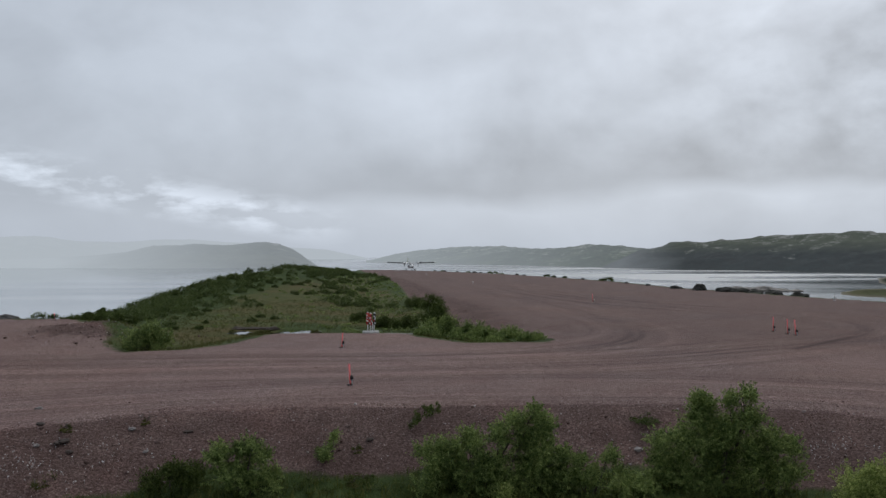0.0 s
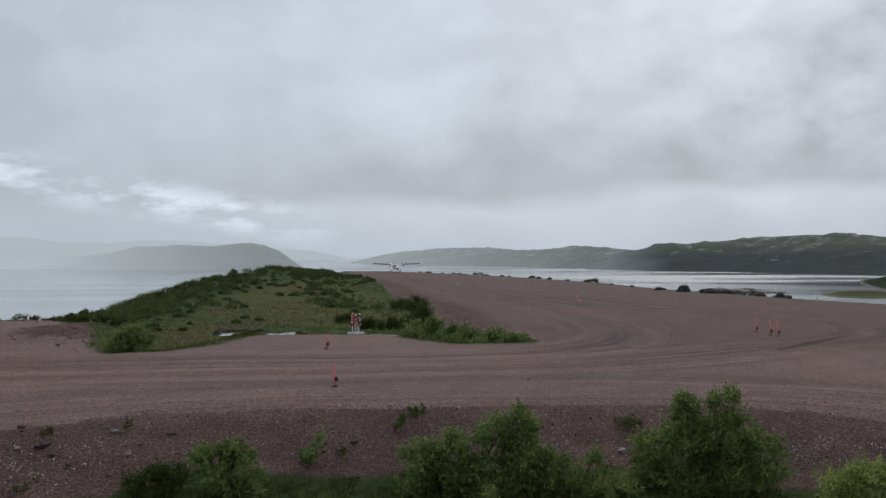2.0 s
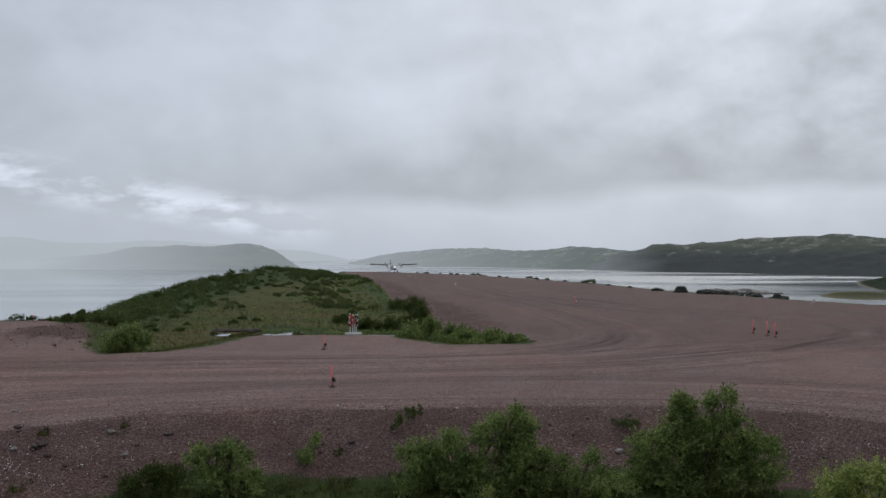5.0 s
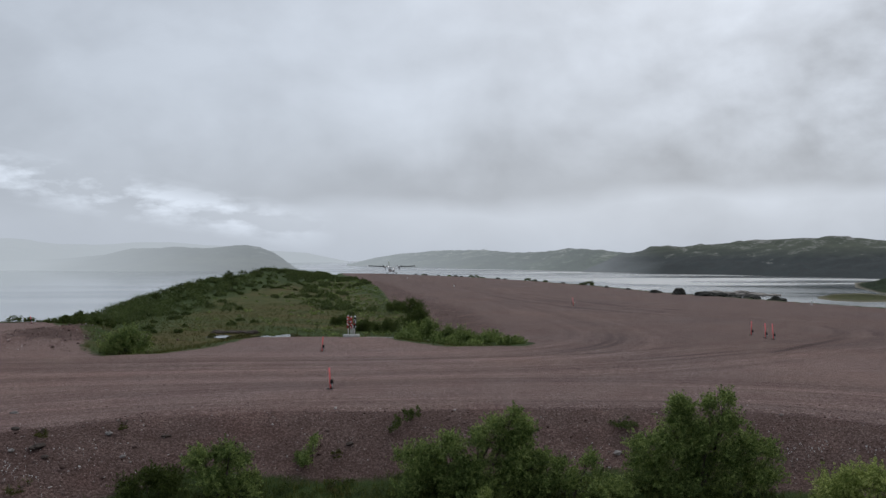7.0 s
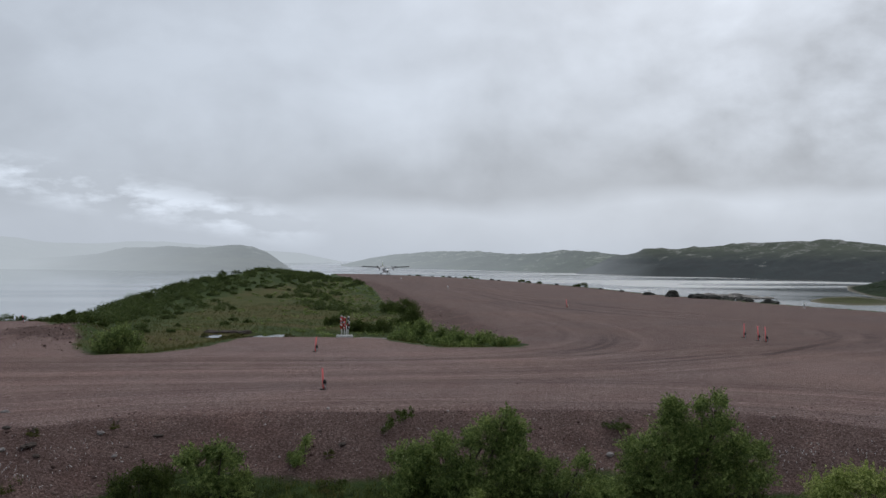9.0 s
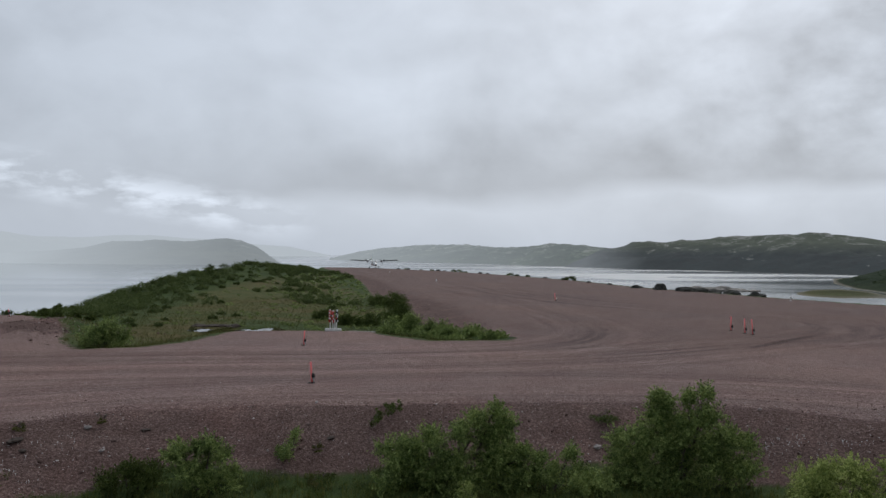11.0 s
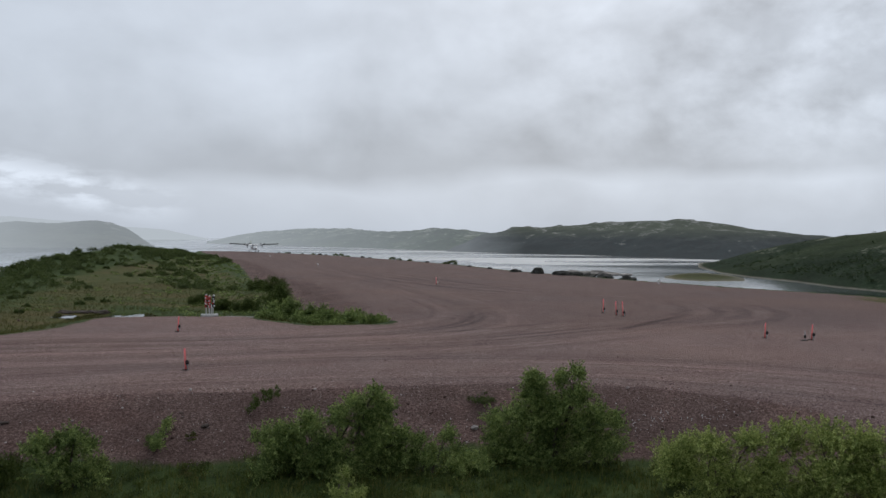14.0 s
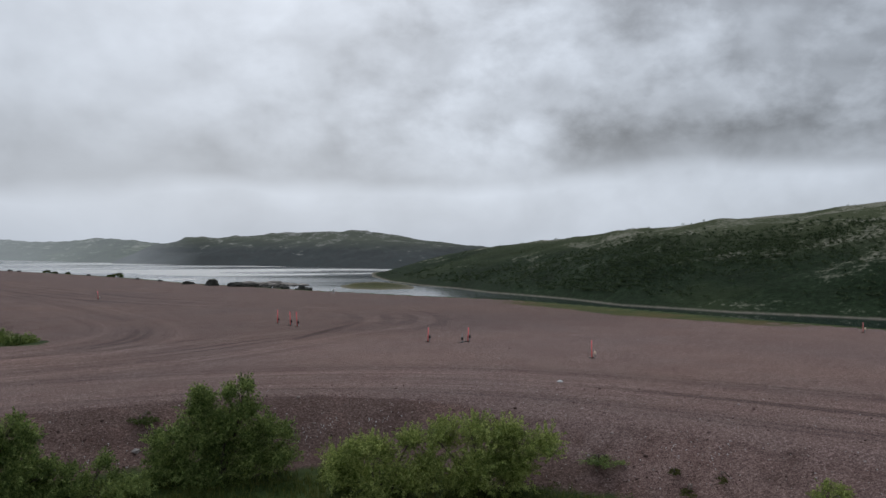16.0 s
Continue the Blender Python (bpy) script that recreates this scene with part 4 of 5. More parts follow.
for k, (x, y, w, h) in enumerate([(-0.9, 71, 1.5, 1.75), (-0.4, 57, 1.35, 1.65), (0.1, 46.5, 1.2, 1.5), (1.3, 43.6, 1.1, 0.85), (2.15, 42.2, 0.9, 0.40), (3.2, 41.0, 0.95, 0.26), (4.2, 39.4, 0.75, 0.18), (1.0, 40.6, 0.85, 0.32), (2.3, 39.6, 0.9, 0.2), (-0.7, 42.6, 0.8, 0.5), (-4.4, 62, 1.1, 0.8), (-2.7, 60, 1.2, 0.9), (-6.5, 66, 1.0, 0.7), (-2.5, 80, 1.4, 1.0), (-0.9, 50, 0.9, 0.7)]):
    build_bush("hollow_bush", x, y, [(-w * 0.5, h * 0.5, w * 0.5), (w * 0.35, h * 0.62, w * 0.5), (0.0, h * 0.8, w * 0.42), (0.0, h * 0.35, w * 0.6)], LEAF_DARK if y > 55 else LEAF, 8200, 0.0480, 130 + k, "dense green bush beside the gravel shoulder", HOLLOW, 4)


def scatter_shrubs():
    """Low scrub all over the knoll and its seaward flank."""
    rng = np.random.RandomState(7)
    verts, faces, total = [], [], 0
    spots = []
    while len(spots) < 800:
        y = rng.uniform(50, 250)
        x = rng.uniform(-40, 2)
        z, soil, _, green = (v[0] for v in ground_height(np.array([x]), np.array([y])))
        if soil > 0.4 or (x > -12 and y < 56):
            continue
        d, _ = line_distance(np.array([x]), np.array([y]), RIDGE)
        clump = smooth(lumpy(np.array([x]), np.array([y]), 0.22, 19), -0.15, 0.45)[0]
        flank = math.exp(-(d[0] / 5.5) ** 2)
        turn = math.degrees(math.atan2(x, y))
        keep = flank * (1.0 if y < 135 else 0.25 + 0.5 * clump) + 0.5 * clump ** 2 * smooth(np.array([turn]), -12.5, -8.5)[0] * smooth(np.array([y]), 62, 80)[0] + 0.012
        if x < -35 or rng.rand() > keep:
            continue
        spots.append((x, y, z, rng.uniform(0.28, 0.75) * (1.1 if d[0] < 5 else 0.9) * (0.55 + 0.45 * smooth(np.array([y]), 58, 85)[0])))
    for x, y, z, r in spots:
        v, f = leaf_cloud(rng, [(0, 0, r * 0.4, r * 0.9), (r * 0.7, 0.1, r * 0.28, r * 0.75), (-r * 0.7, -0.1, r * 0.3, r * 0.7)], 300, 0.062 * (0.7 + y / 130), 0.7)
        verts.append(v + [x, y, z])
        faces.append(f + total)
        total += len(v)
    ob = new("knoll_scrub", leaf_mesh("knoll_scrub", np.concatenate(verts), np.concatenate(faces), LEAF_KNOLL))
    tagged(ob, "low dark green scrub covering the knoll", "scrub", kind="stuff")


scatter_shrubs()


def scatter_tussocks():
    """Pale green tussocks and herbs on the knoll's near slope."""
    rng = np.random.RandomState(17)
    x, y = rng.uniform(-29, 1, 5000), rng.uniform(52, 230, 5000)
    z, soil, _, green = ground_height(x, y)
    keep = (soil < 0.3) & (rng.rand(5000) < 0.015 + 0.26 * smooth(x + 0.06 * y, -12, -2) + 0.08 * smooth(y, 90, 120)) & inside(x, y, HEATH)
    verts, faces, total = [], [], 0
    for px, py, pz in zip(x[keep], y[keep], z[keep]):
        r = rng.uniform(0.15, 0.42)
        v, f = leaf_cloud(rng, [(0, 0, r * 0.3, r), (r * 0.8, 0, r * 0.2, r * 0.7)], 60, 0.06 * (0.6 + py / 120), 0.5)
        verts.append(v * [1, 1, 0.7] + [px, py, pz])
        faces.append(f + total)
        total += len(v)
    ob = new("knoll_tussocks", leaf_mesh("knoll_tussocks", np.concatenate(verts), np.concatenate(faces), LEAF))
    tagged(ob, "green tussocks and herbs on the knoll's slope", "tussocks", kind="stuff")


scatter_tussocks()


def scatter_hill_scrub(hill, name, lo, hi, count, radius, leaves, seed, label):
    """Clumps of birch and willow scrub standing on a hill, thick in the gullies, thin on the bald top."""
    rng = np.random.RandomState(seed)
    co = np.empty(len(hill.data.vertices) * 3)
    hill.data.vertices.foreach_get("co", co)
    co = co.reshape(-1, 3)
    turn = np.degrees(np.arctan2(co[:, 0], co[:, 1]))
    rise = (np.arange(len(co)) % 51 - 1) / 45  # from the shore to the crest
    thick = smooth(lumpy(co[:, 0], co[:, 1], 0.018, seed) + 0.5 * lumpy(co[:, 0], co[:, 1], 0.06, seed + 1), -0.5, 0.7)
    odds = (0.03 + thick ** 1.6) * (1.04 - smooth(rise, 0.42, 0.68)) * ((turn > lo) & (turn < hi) & (co[:, 2] > SEA_Z + 4))
    spots = co[rng.choice(len(co), count, p=odds / odds.sum())] + rng.uniform(-1, 1, (count, 3)) * [radius * 2.2, radius * 2.2, 0]
    verts, faces, total = [], [], 0
    for at in spots:
        r = radius * rng.uniform(0.5, 1.35)
        v, f = leaf_cloud(rng, [(0, 0, r * 0.3, r), (r * 0.9, r * 0.4, r * 0.2, r * 0.8)], leaves, radius * 0.3, 0.6)
        verts.append(v * [1, 1, 0.8] + at)
        faces.append(f + total)
        total += len(v)
    tagged(new(name, leaf_mesh(name, np.concatenate(verts), np.concatenate(faces), LEAF_HILL)), label, "scrub", kind="stuff")


scatter_hill_scrub(bpy.data.objects["near_hillside"], "hillside_scrub", 28.5, 67, 4200, 1.7, 32, 301, "dark green birch scrub over the hillside")


def build_crest_bushes():
    rows = [(-30.6, 131, 1.0), (-32.3, 101, 0.8), (-27.6, 160, 0.7), (-26.2, 64, 0.7), (-25.2, 61, 0.8), (-24.7, 58, 0.6), (-28.6, 70, 0.9), (-29.2, 74, 0.7), (-33.5, 52.8, 0.7), (-28.5, 52.6, 0.5), (-30.0, 81, 0.6), (-22.6, 52.6, 0.4), (-21.9, 53.2, 0.5), (-21.1, 54.0, 0.6), (-20.3, 54.6, 0.45)]
    for k, (x, y, h) in enumerate(rows):
        build_bush("crest_bush", x, y, [(-0.35 * h, h * 0.4, h * 0.45), (0.3 * h, h * 0.5, h * 0.42), (0.0, h * 0.85, h * 0.28)], LEAF_DARK, 3600, 0.046, 160 + k, "dark wind-bent bush on the knoll's crest", "bushes on the crest", 4)


build_crest_bushes()


def build_grass(name, count, region, blade, label, seed, mat, per=5):
    """Grass tufts inside a stretch of the plan."""
    rng = np.random.RandomState(seed)
    x, y = region(rng, count)
    z, soil, rubble, green = ground_height(x, y)
    keep = soil + rng.uniform(-0.15, 0.25, len(x)) < 0.42
    for px, py, rx, ry, _ in PONDS:
        keep &= ((x - px) / (rx * 0.95)) ** 2 + ((y - py) / (ry * 0.95)) ** 2 > 1
    x, y, z = x[keep], y[keep], z[keep]
    x, y, z = (np.repeat(v, per) for v in (x, y, z))
    m = len(x)
    a = rng.uniform(0, 2 * np.pi, m)
    off = rng.normal(scale=blade * 0.35, size=(m, 2))
    tall = blade * rng.uniform(0.5, 1.5, m)
    lean = rng.uniform(0.1, 0.7, m) * tall
    foot = np.stack([x + off[:, 0], y + off[:, 1], z - 0.01], -1)
    side = np.stack([np.cos(a), np.sin(a), 0 * a], -1) * (blade * 0.055)
    bend = np.stack([-np.sin(a) * lean, np.cos(a) * lean, tall], -1)
    verts = np.stack([foot - side, foot + side, foot + bend * [0.45, 0.45, 0.6] + side * 0.7, foot + bend * [0.45, 0.45, 0.6] - side * 0.7, foot + bend], 1).reshape(-1, 3)
    base = np.arange(m)[:, None] * 5
    tris = np.concatenate([base + [0, 1, 2], base + [0, 2, 3], base + [3, 2, 4]])
    ob = new(name, leaf_mesh(name, verts, tris, mat))
    return tagged(ob, label, "grass", kind="stuff")


def in_ditch(rng, count):
    a, r = np.radians(rng.uniform(-34, 66, count)), rng.uniform(8.5, 18.8, count)
    return r * np.sin(a), r * np.cos(a)


def in_heath(rng, count):
    return rng.uniform(-27, 4, count), 34 + 60 * rng.uniform(0, 1, count) ** 1.6


build_grass("ditch_grass", 14000, in_ditch, 0.13, "rough green grass on the ditch floor", 31, GRASS, 6)
build_grass("heath_grass", 16000, in_heath, 0.13, "ochre and green bog grass in the hollow", 32, SEDGE, 4)



def build_undergrowth():
    """Low leafy growth between the willow bushes."""
    rng = np.random.RandomState(91)
    a, r = np.radians(rng.uniform(-32, 62, 1500)), rng.uniform(12.5, 18.3, 1500)
    x, y = r * np.sin(a), r * np.cos(a)
    z, soil, _, _ = ground_height(x, y)
    keep = (soil < 0.5) & (0.5 + 0.5 * lumpy(x, y, 0.9, 92) > rng.uniform(0.15, 1.2, 1500))
    verts, faces, total = [], [], 0
    for px, py, pz in zip(x[keep], y[keep], z[keep]):
        s = rng.uniform(0.10, 0.26)
        v, f = leaf_cloud(rng, [(0, 0, s * 0.35, s), (s * 0.9, 0.1, s * 0.3, s * 0.8)], 130, 0.026, 0.5)
        verts.append(v * [1, 1, 0.8] + [px, py, pz])
        faces.append(f + total)
        total += len(v)
    ob = new("undergrowth", leaf_mesh("undergrowth", np.concatenate(verts), np.concatenate(faces), LEAF_DARK))
    tagged(ob, "low leafy undergrowth on the ditch floor", "undergrowth", kind="stuff")


build_undergrowth()

# ---- stones ----

ICO = bmesh.new()
bmesh.ops.create_icosphere(ICO, subdivisions=1, radius=1)
ICO_V = np.array([v.co[:] for v in ICO.verts])
ICO_F = np.array([[v.index for v in f.verts] for f in ICO.faces])
ICO.free()


def build_stones(name, x, y, size, mat, label, seed):
    rng = np.random.RandomState(seed)
    z = ground_height(x, y)[0]
    m = len(x)
    shape = ICO_V[None] * rng.uniform(0.6, 1.3, (m, len(ICO_V), 1)) * rng.uniform(0.6, 1.3, (m, 1, 3)) * [1, 1, 0.65]
    a = rng.uniform(0, 6.28, m)
    turned = np.stack([shape[..., 0] * np.cos(a)[:, None] - shape[..., 1] * np.sin(a)[:, None], shape[..., 0] * np.sin(a)[:, None] + shape[..., 1] * np.cos(a)[:, None], shape[..., 2]], -1)
    verts = turned * size[:, None, None] + np.stack([x, y, z + size * 0.15], -1)[:, None]
    faces = ICO_F[None] + (np.arange(m) * len(ICO_V))[:, None, None]
    ob = new(name, leaf_mesh(name, verts.reshape(-1, 3), faces.reshape(-1, 3), mat))
    return tagged(ob, label, "stones", kind="stuff")


def island_stone():
    """Stones whose tone differs one by one."""
    m, n = material("bank_stone")
    geo = n("ShaderNodeNewGeometry")
    ramp = n("ShaderNodeValToRGB", {0: geo.outputs["Random Per Island"]}, stops=((0.0, (0.080, 0.052, 0.045)), (0.55, (0.150, 0.100, 0.088)), (0.85, (0.27, 0.205, 0.186)), (0.95, (0.58, 0.54, 0.52))))
    fine = n("ShaderNodeTexNoise", {"Vector": n("ShaderNodeTexCoord").outputs["Object"], "Scale": 30.0, "Detail": 5.0})
    finish(n, mixed(n, fine.outputs[0], ramp.outputs[0], (0.8, 0.75, 0.74), "MULTIPLY"), 0.95, fine.outputs[0], 0.01, Specular_IOR_Level=0.1)
    return m


BANK_STONE = island_stone()
rng = np.random.RandomState(55)
turn, far = np.radians(rng.uniform(-34, 66, 44000)), rng.uniform(9, 23, 44000)
sx, sy = far * np.sin(turn), far * np.cos(turn)
sz, ssoil, srub, sgreen = ground_height(sx, sy)
keep = (srub > 0.3) & (ssoil > 0.5)
build_stones("bank_stones", sx[keep], sy[keep], (rng.pareto(3.8, 44000) * 0.010 + 0.010).clip(0, 0.06)[keep], BANK_STONE, "loose stones and pebbles on the rubble bank", 56)
turn = np.radians(np.concatenate([rng.uniform(-34, 66, 9000), rng.uniform(18, 66, 12000)]))
far = np.concatenate([19 + 26 * rng.uniform(0, 1, 9000) ** 1.6, rng.uniform(11, 24, 12000)])
sx, sy = far * np.sin(turn), far * np.cos(turn)
keep = (ground_height(sx, sy)[1] > 0.8) & ~inside(sx, sy, BANK)
build_stones("apron_pebbles", sx[keep], sy[keep], (rng.pareto(3.5, 21000) * 0.008 + 0.007).clip(0, 0.035)[keep], BANK_STONE, "scattered pebbles on the rolled gravel apron", 57)
sx, sy = rng.normal(-17.2, 2.2, 500), rng.normal(41.5, 3.0, 500)
build_stones("spoil_stones", sx, sy, rng.pareto(2.8, 500).clip(0, 4) * 0.022 + 0.025, BANK_STONE, "heap of broken stones beside the hollow", 58)
sy = rng.uniform(46, 110, 900)
sx = np.interp(sy, [50, 70, 95, 148], [1.3, 0.3, -3.5, -8.4]) + rng.gamma(2.0, 0.9, 900)
build_stones("shoulder_stones", sx, sy, rng.pareto(2.8, 900).clip(0, 4) * 0.018 + 0.02, BANK_STONE, "broken stones along the gravel shoulder", 59)


def build_rock(name, x, y, size, seed, mat, label, category="rock", group="", sink=0.2, z=None):
    bm = bmesh.new()
    bmesh.ops.create_icosphere(bm, subdivisions=4, radius=1)
    off = Vector((seed * 3.7, seed * 1.3, 0))
    for v in bm.verts:
        p = v.co.copy()
        k = 1 + 0.34 * noise.noise(p * 1.3 + off) + 0.16 * noise.noise(p * 3.1 + off) + 0.06 * noise.noise(p * 8 + off)
        v.co = Vector((p.x * size[0], p.y * size[1], p.z * size[2])) * k
    me = bpy.data.meshes.new(name)
    bm.to_mesh(me)
    bm.free()
    me.materials.append(mat)
    ob = new(name, me)
    ob.location = (x, y, (place(x, y) if z is None else z) + size[2] * (0.5 - sink))
    ob.rotation_euler = (0, 0, seed)
    return tagged(ob, label, category, group)


for k, (x, y, a, b, c) in enumerate([(32.9, 106.5, 1.3, 0.9, 0.85), (34.5, 101, 1.8, 0.9, 0.7), (35.6, 100, 1.3, 0.8, 0.5), (36.9, 98, 1.2, 0.8, 0.48), (38.0, 95.5, 1.0, 0.9, 0.68), (39.4, 92.0, 1.0, 0.7, 0.55), (31.6, 113, 1.2, 0.6, 0.45)]):
    build_rock("boulder", x, y, (a, b, c), k + 1, WET_ROCK, "dark weathered boulder at the edge of the strip", group="boulders beyond the strip", sink=0.62, z=max(place(x, y), FALL * y - 0.25))
for k, (x, y, s) in enumerate([(-3.2, 327, 0.5), (0.6, 316, 0.6), (5.2, 301, 0.4), (10.6, 281, 0.55), (12.4, 274, 0.4), (20.5, 231, 0.5), (21.8, 223, 0.35), (26.4, 196, 0.35), (28.9, 172, 0.4), (30.9, 140, 0.3), (31.6, 128, 0.35)]):
    build_rock("boulder", x, y, (s * 1.5, s, s * 0.8), k + 41, WET_ROCK, "small dark boulder along the strip's rim", group="boulders beyond the strip", sink=0.45, z=FALL * y)
for k, (x, y, s) in enumerate([(-8.2, 17.9, 0.12), (-7.9, 17.6, 0.07), (-5.9, 19.3, 0.07), (-1.7, 19.4, 0.08), (-9.0, 18.6, 0.08)]):
    build_rock("peat_clod", x, y, (s * 1.6, s, s * 0.4), k + 61, PEAT, "dark brown clod of peat on the bank", "peat clod", "peat clods")
for k, (x, y, a) in enumerate([(-12.9, 52.6, 0.6), (-11.9, 52.9, 0.8), (-10.9, 53.1, 0.6)]):
    build_rock("peat_bank", x, y, (a, 0.4, 0.16), k + 81, PEAT, "dark eroded peat edge above the pool", "peat bank", "peat edges", 0.5)
build_rock("boulder", -28.3, 54.0, (1.1, 0.7, 0.42), 12, ROCK, "dark weathered boulder behind the apron's end")
for k, (x, y, s, mat, label) in enumerate([(-7.1, 19.0, 0.07, STONE, "pale grey stone on the rubble bank"), (-9.9, 20.4, 0.07, STONE, "pale flat stone at the gravel's edge"), (-6.5, 18.2, 0.05, STONE, "small pale stone on the rubble bank"), (-8.6, 17.6, 0.06, STONE, "pale grey stone low on the bank"), (16.2, 18.5, 0.065, WHITE, "white flat stone lying on the gravel apron"), (4.5, 19.2, 0.08, STONE, "small pale stone on the rubble bank")]):
    build_rock("stone", x, y, (s * 1.4, s, s * 0.6), k + 21, mat, label, "stone", "pale stones")
for k, (x, y, a, b, c) in enumerate([(224, 636, 9, 7, 2.6), (237, 632, 14, 8, 2.3), (254, 628, 13, 6, 1.5), (217, 641, 6, 4, 1.4), (244, 634, 7, 6, 2.8), (264, 622, 8, 5, 1.0)]):
    build_rock("islet", x, y, (a, b, c), k + 31, ISLET, "low bare rock islet in the fjord", "islet", "rock islets", 0.35, SEA_Z)
for k, (x, y, h) in enumerate([(30.4, 157, 1.0), (29.6, 159, 0.5), (25.0, 206, 0.8), (25.8, 200, 0.5), (27.0, 190, 0.5), (15.6, 263, 1.1), (14.3, 267, 0.8), (17.2, 257, 0.9), (18.0, 254, 0.6), (8.0, 291, 0.7), (-1.0, 321, 0.6)]):
    build_bush("edge_bush", x + 0.8, y, [(-0.7 * h, h * 0.35, h * 0.5), (0.6 * h, h * 0.4, h * 0.5), (0.0, h * 0.6, h * 0.45)], LEAF_DARK, 700, 0.13, 190 + k, "dark low bush along the strip's far edge", "bushes along the strip", 3)


def build_flowers():
    """Small white flower heads in drifts on the bank."""
    rng = np.random.RandomState(77)
    spots = [(-8.3, 16.8, 1.0, 0.5, 80), (-7.4, 18.0, 1.4, 0.6, 30), (8.8, 18.6, 0.7, 0.35, 40), (10.1, 18.1, 0.6, 0.3, 25), (13.64, 11.86, 0.5, 0.25, 14), (14.03, 11.03, 0.5, 0.25, 16), (3.8, 19.0, 0.9, 0.5, 15)]
    verts, faces = [], []
    for cx, cy, wx, wy, count in spots:
        for _ in range(count):
            x, y = rng.normal(cx, wx * 0.6), rng.normal(cy, wy * 0.6)
            z, r = place(x, y) + rng.uniform(0.02, 0.07), rng.uniform(0.008, 0.018)
            i = len(verts)
            verts += [(x + r * math.cos(k * 1.047), y + r * math.sin(k * 1.047), z + 0.3 * r * (k % 2)) for k in range(6)] + [(x, y, z + r * 0.8), (x - 0.0015, y, z), (x + 0.0015, y, z), (x, y, z - 0.09)]
            faces += [(i + k, i + (k + 1) % 6, i + 6) for k in range(6)] + [(i + 7, i + 8, i + 9)]
    tagged(new("white_flowers", mesh_of("white_flowers", verts, faces, WHITE, False)), "small white wild flowers on the rubble bank", "flowers", kind="stuff")


build_flowers()

# ---- airfield markers ----


def build_marker(x, y, lean, lamp, label, tall=0.62):
    """An orange stake on a foot, with a small lamp beside it."""
    root = thing("marker_post", pose(x, y, place(x, y), 0, lean, random.uniform(-12, 12)), label, "marker post", "orange marker posts")
    bm = bmesh.new()
    box(bm, (0.06, 0.018, tall), (0, 0, tall / 2), bevel=0.006)
    part("stake", bm, ORANGE, root)
    bm = bmesh.new()
    box(bm, (0.20, 0.12, 0.03), (-0.02, 0, 0.010), bevel=0.01)
    part("foot", bm, BLACK, root)
    if lamp:
        dark = lamp == "black"
        off, up = (0.045, 0.03) if dark else (0.10, 0.0)
        holder = bmesh.new()
        tube(holder, (off, -0.06, 0), (off, -0.06, 0.12 + up), 0.014, 0.014, 8)
        tube(holder, (off, -0.06, 0.10 + up), (off, -0.06, 0.14 + up), 0.03, 0.045, 12)
        light = part("lamp", holder, STEEL, root)
        bm = bmesh.new()
        tube(bm, (off, -0.06, 0.14 + up), (off, -0.06, 0.23 + up), 0.05, 0.045, 12)
        tube(bm, (off, -0.06, 0.23 + up), (off, -0.06, 0.26 + up), 0.045, 0.02, 12)
        part("lens", bm, BLACK if dark else CREAM, light)
    return root


build_marker(-2.71, 24.4, -4, "black", "orange plastic marker stake on the gravel apron")
build_marker(-4.24, 34.9, 3, "black", "orange marker stake with black lamp beside it")
build_marker(17.15, 43.2, 0, "black", "orange marker stake with black lamp, one of three", 0.74)
build_marker(17.25, 41.6, -3, "black", "orange marker stake with black lamp, one of three", 0.74)
build_marker(17.35, 40.9, -5, "black", "leaning orange marker stake with lamp, one of three", 0.76)
build_marker(13.75, 76.2, -6, "white", "orange marker stake with white lamp on the strip", 0.7)
build_marker(19.0, 30.45, 2, "black", "orange marker stake with black lamp on gravel")
build_marker(20.5, 29.6, 3, "black", "orange marker stake beside a thin dark stake")
build_marker(21.22, 22.6, -2, "white", "orange marker stake with a pale lamp", 0.66)
build_marker(-23.9, 51.3, -10, "black", "short orange marker stake at the apron's end", 0.45)
build_marker(40.4, 23.7, 0, "white", "orange marker stake with white lamp at the edge", 0.5)


def build_stake(x, y):
    root = thing("stake", pose(x, y, place(x, y), 0, -3, 20), "thin dark steel stake with a black cap", "stake")
    bm = bmesh.new()
    tube(bm, (0, 0, 0), (0, 0, 0.38), 0.013, 0.013, 8)
    part("rod", bm, STEEL, root)
    bm = bmesh.new()
    tube(bm, (0, 0, 0.10), (0, 0, 0.22), 0.045, 0.04, 10)
    part("sleeve", bm, BLACK, root)
    bm = bmesh.new()
    box(bm, (0.34, 0.14, 0.03), (-0.06, 0, 0.01), bevel=0.008)
    part("foot", bm, BLACK, root)


build_stake(20.15, 29.5)


def build_edge_light(x, y):
    root = thing("edge_light", pose(x, y, place(x, y)), "small white strip edge light on a short stem", "edge light", "strip edge lights")
    bm = bmesh.new()
    tube(bm, (0, 0, 0), (0, 0, 0.22), 0.03, 0.025, 8)
    part("stem", bm, STEEL, root)
    bm = bmesh.new()
    tube(bm, (0, 0, 0.20), (0, 0, 0.30), 0.09, 0.10, 12)
    tube(bm, (0, 0, 0.30), (0, 0, 0.42), 0.10, 0.04, 12)
    part("lens", bm, WHITE, root)
    bm = bmesh.new()
    tube(bm, (0, 0, -0.02), (0, 0, 0.03), 0.14, 0.12, 12)
    part("base", bm, CONCRETE, root)


for x, y in [(5.05, 140), (36.4, 77.3), (-4.6, 230)]:
    build_edge_light(x, y)


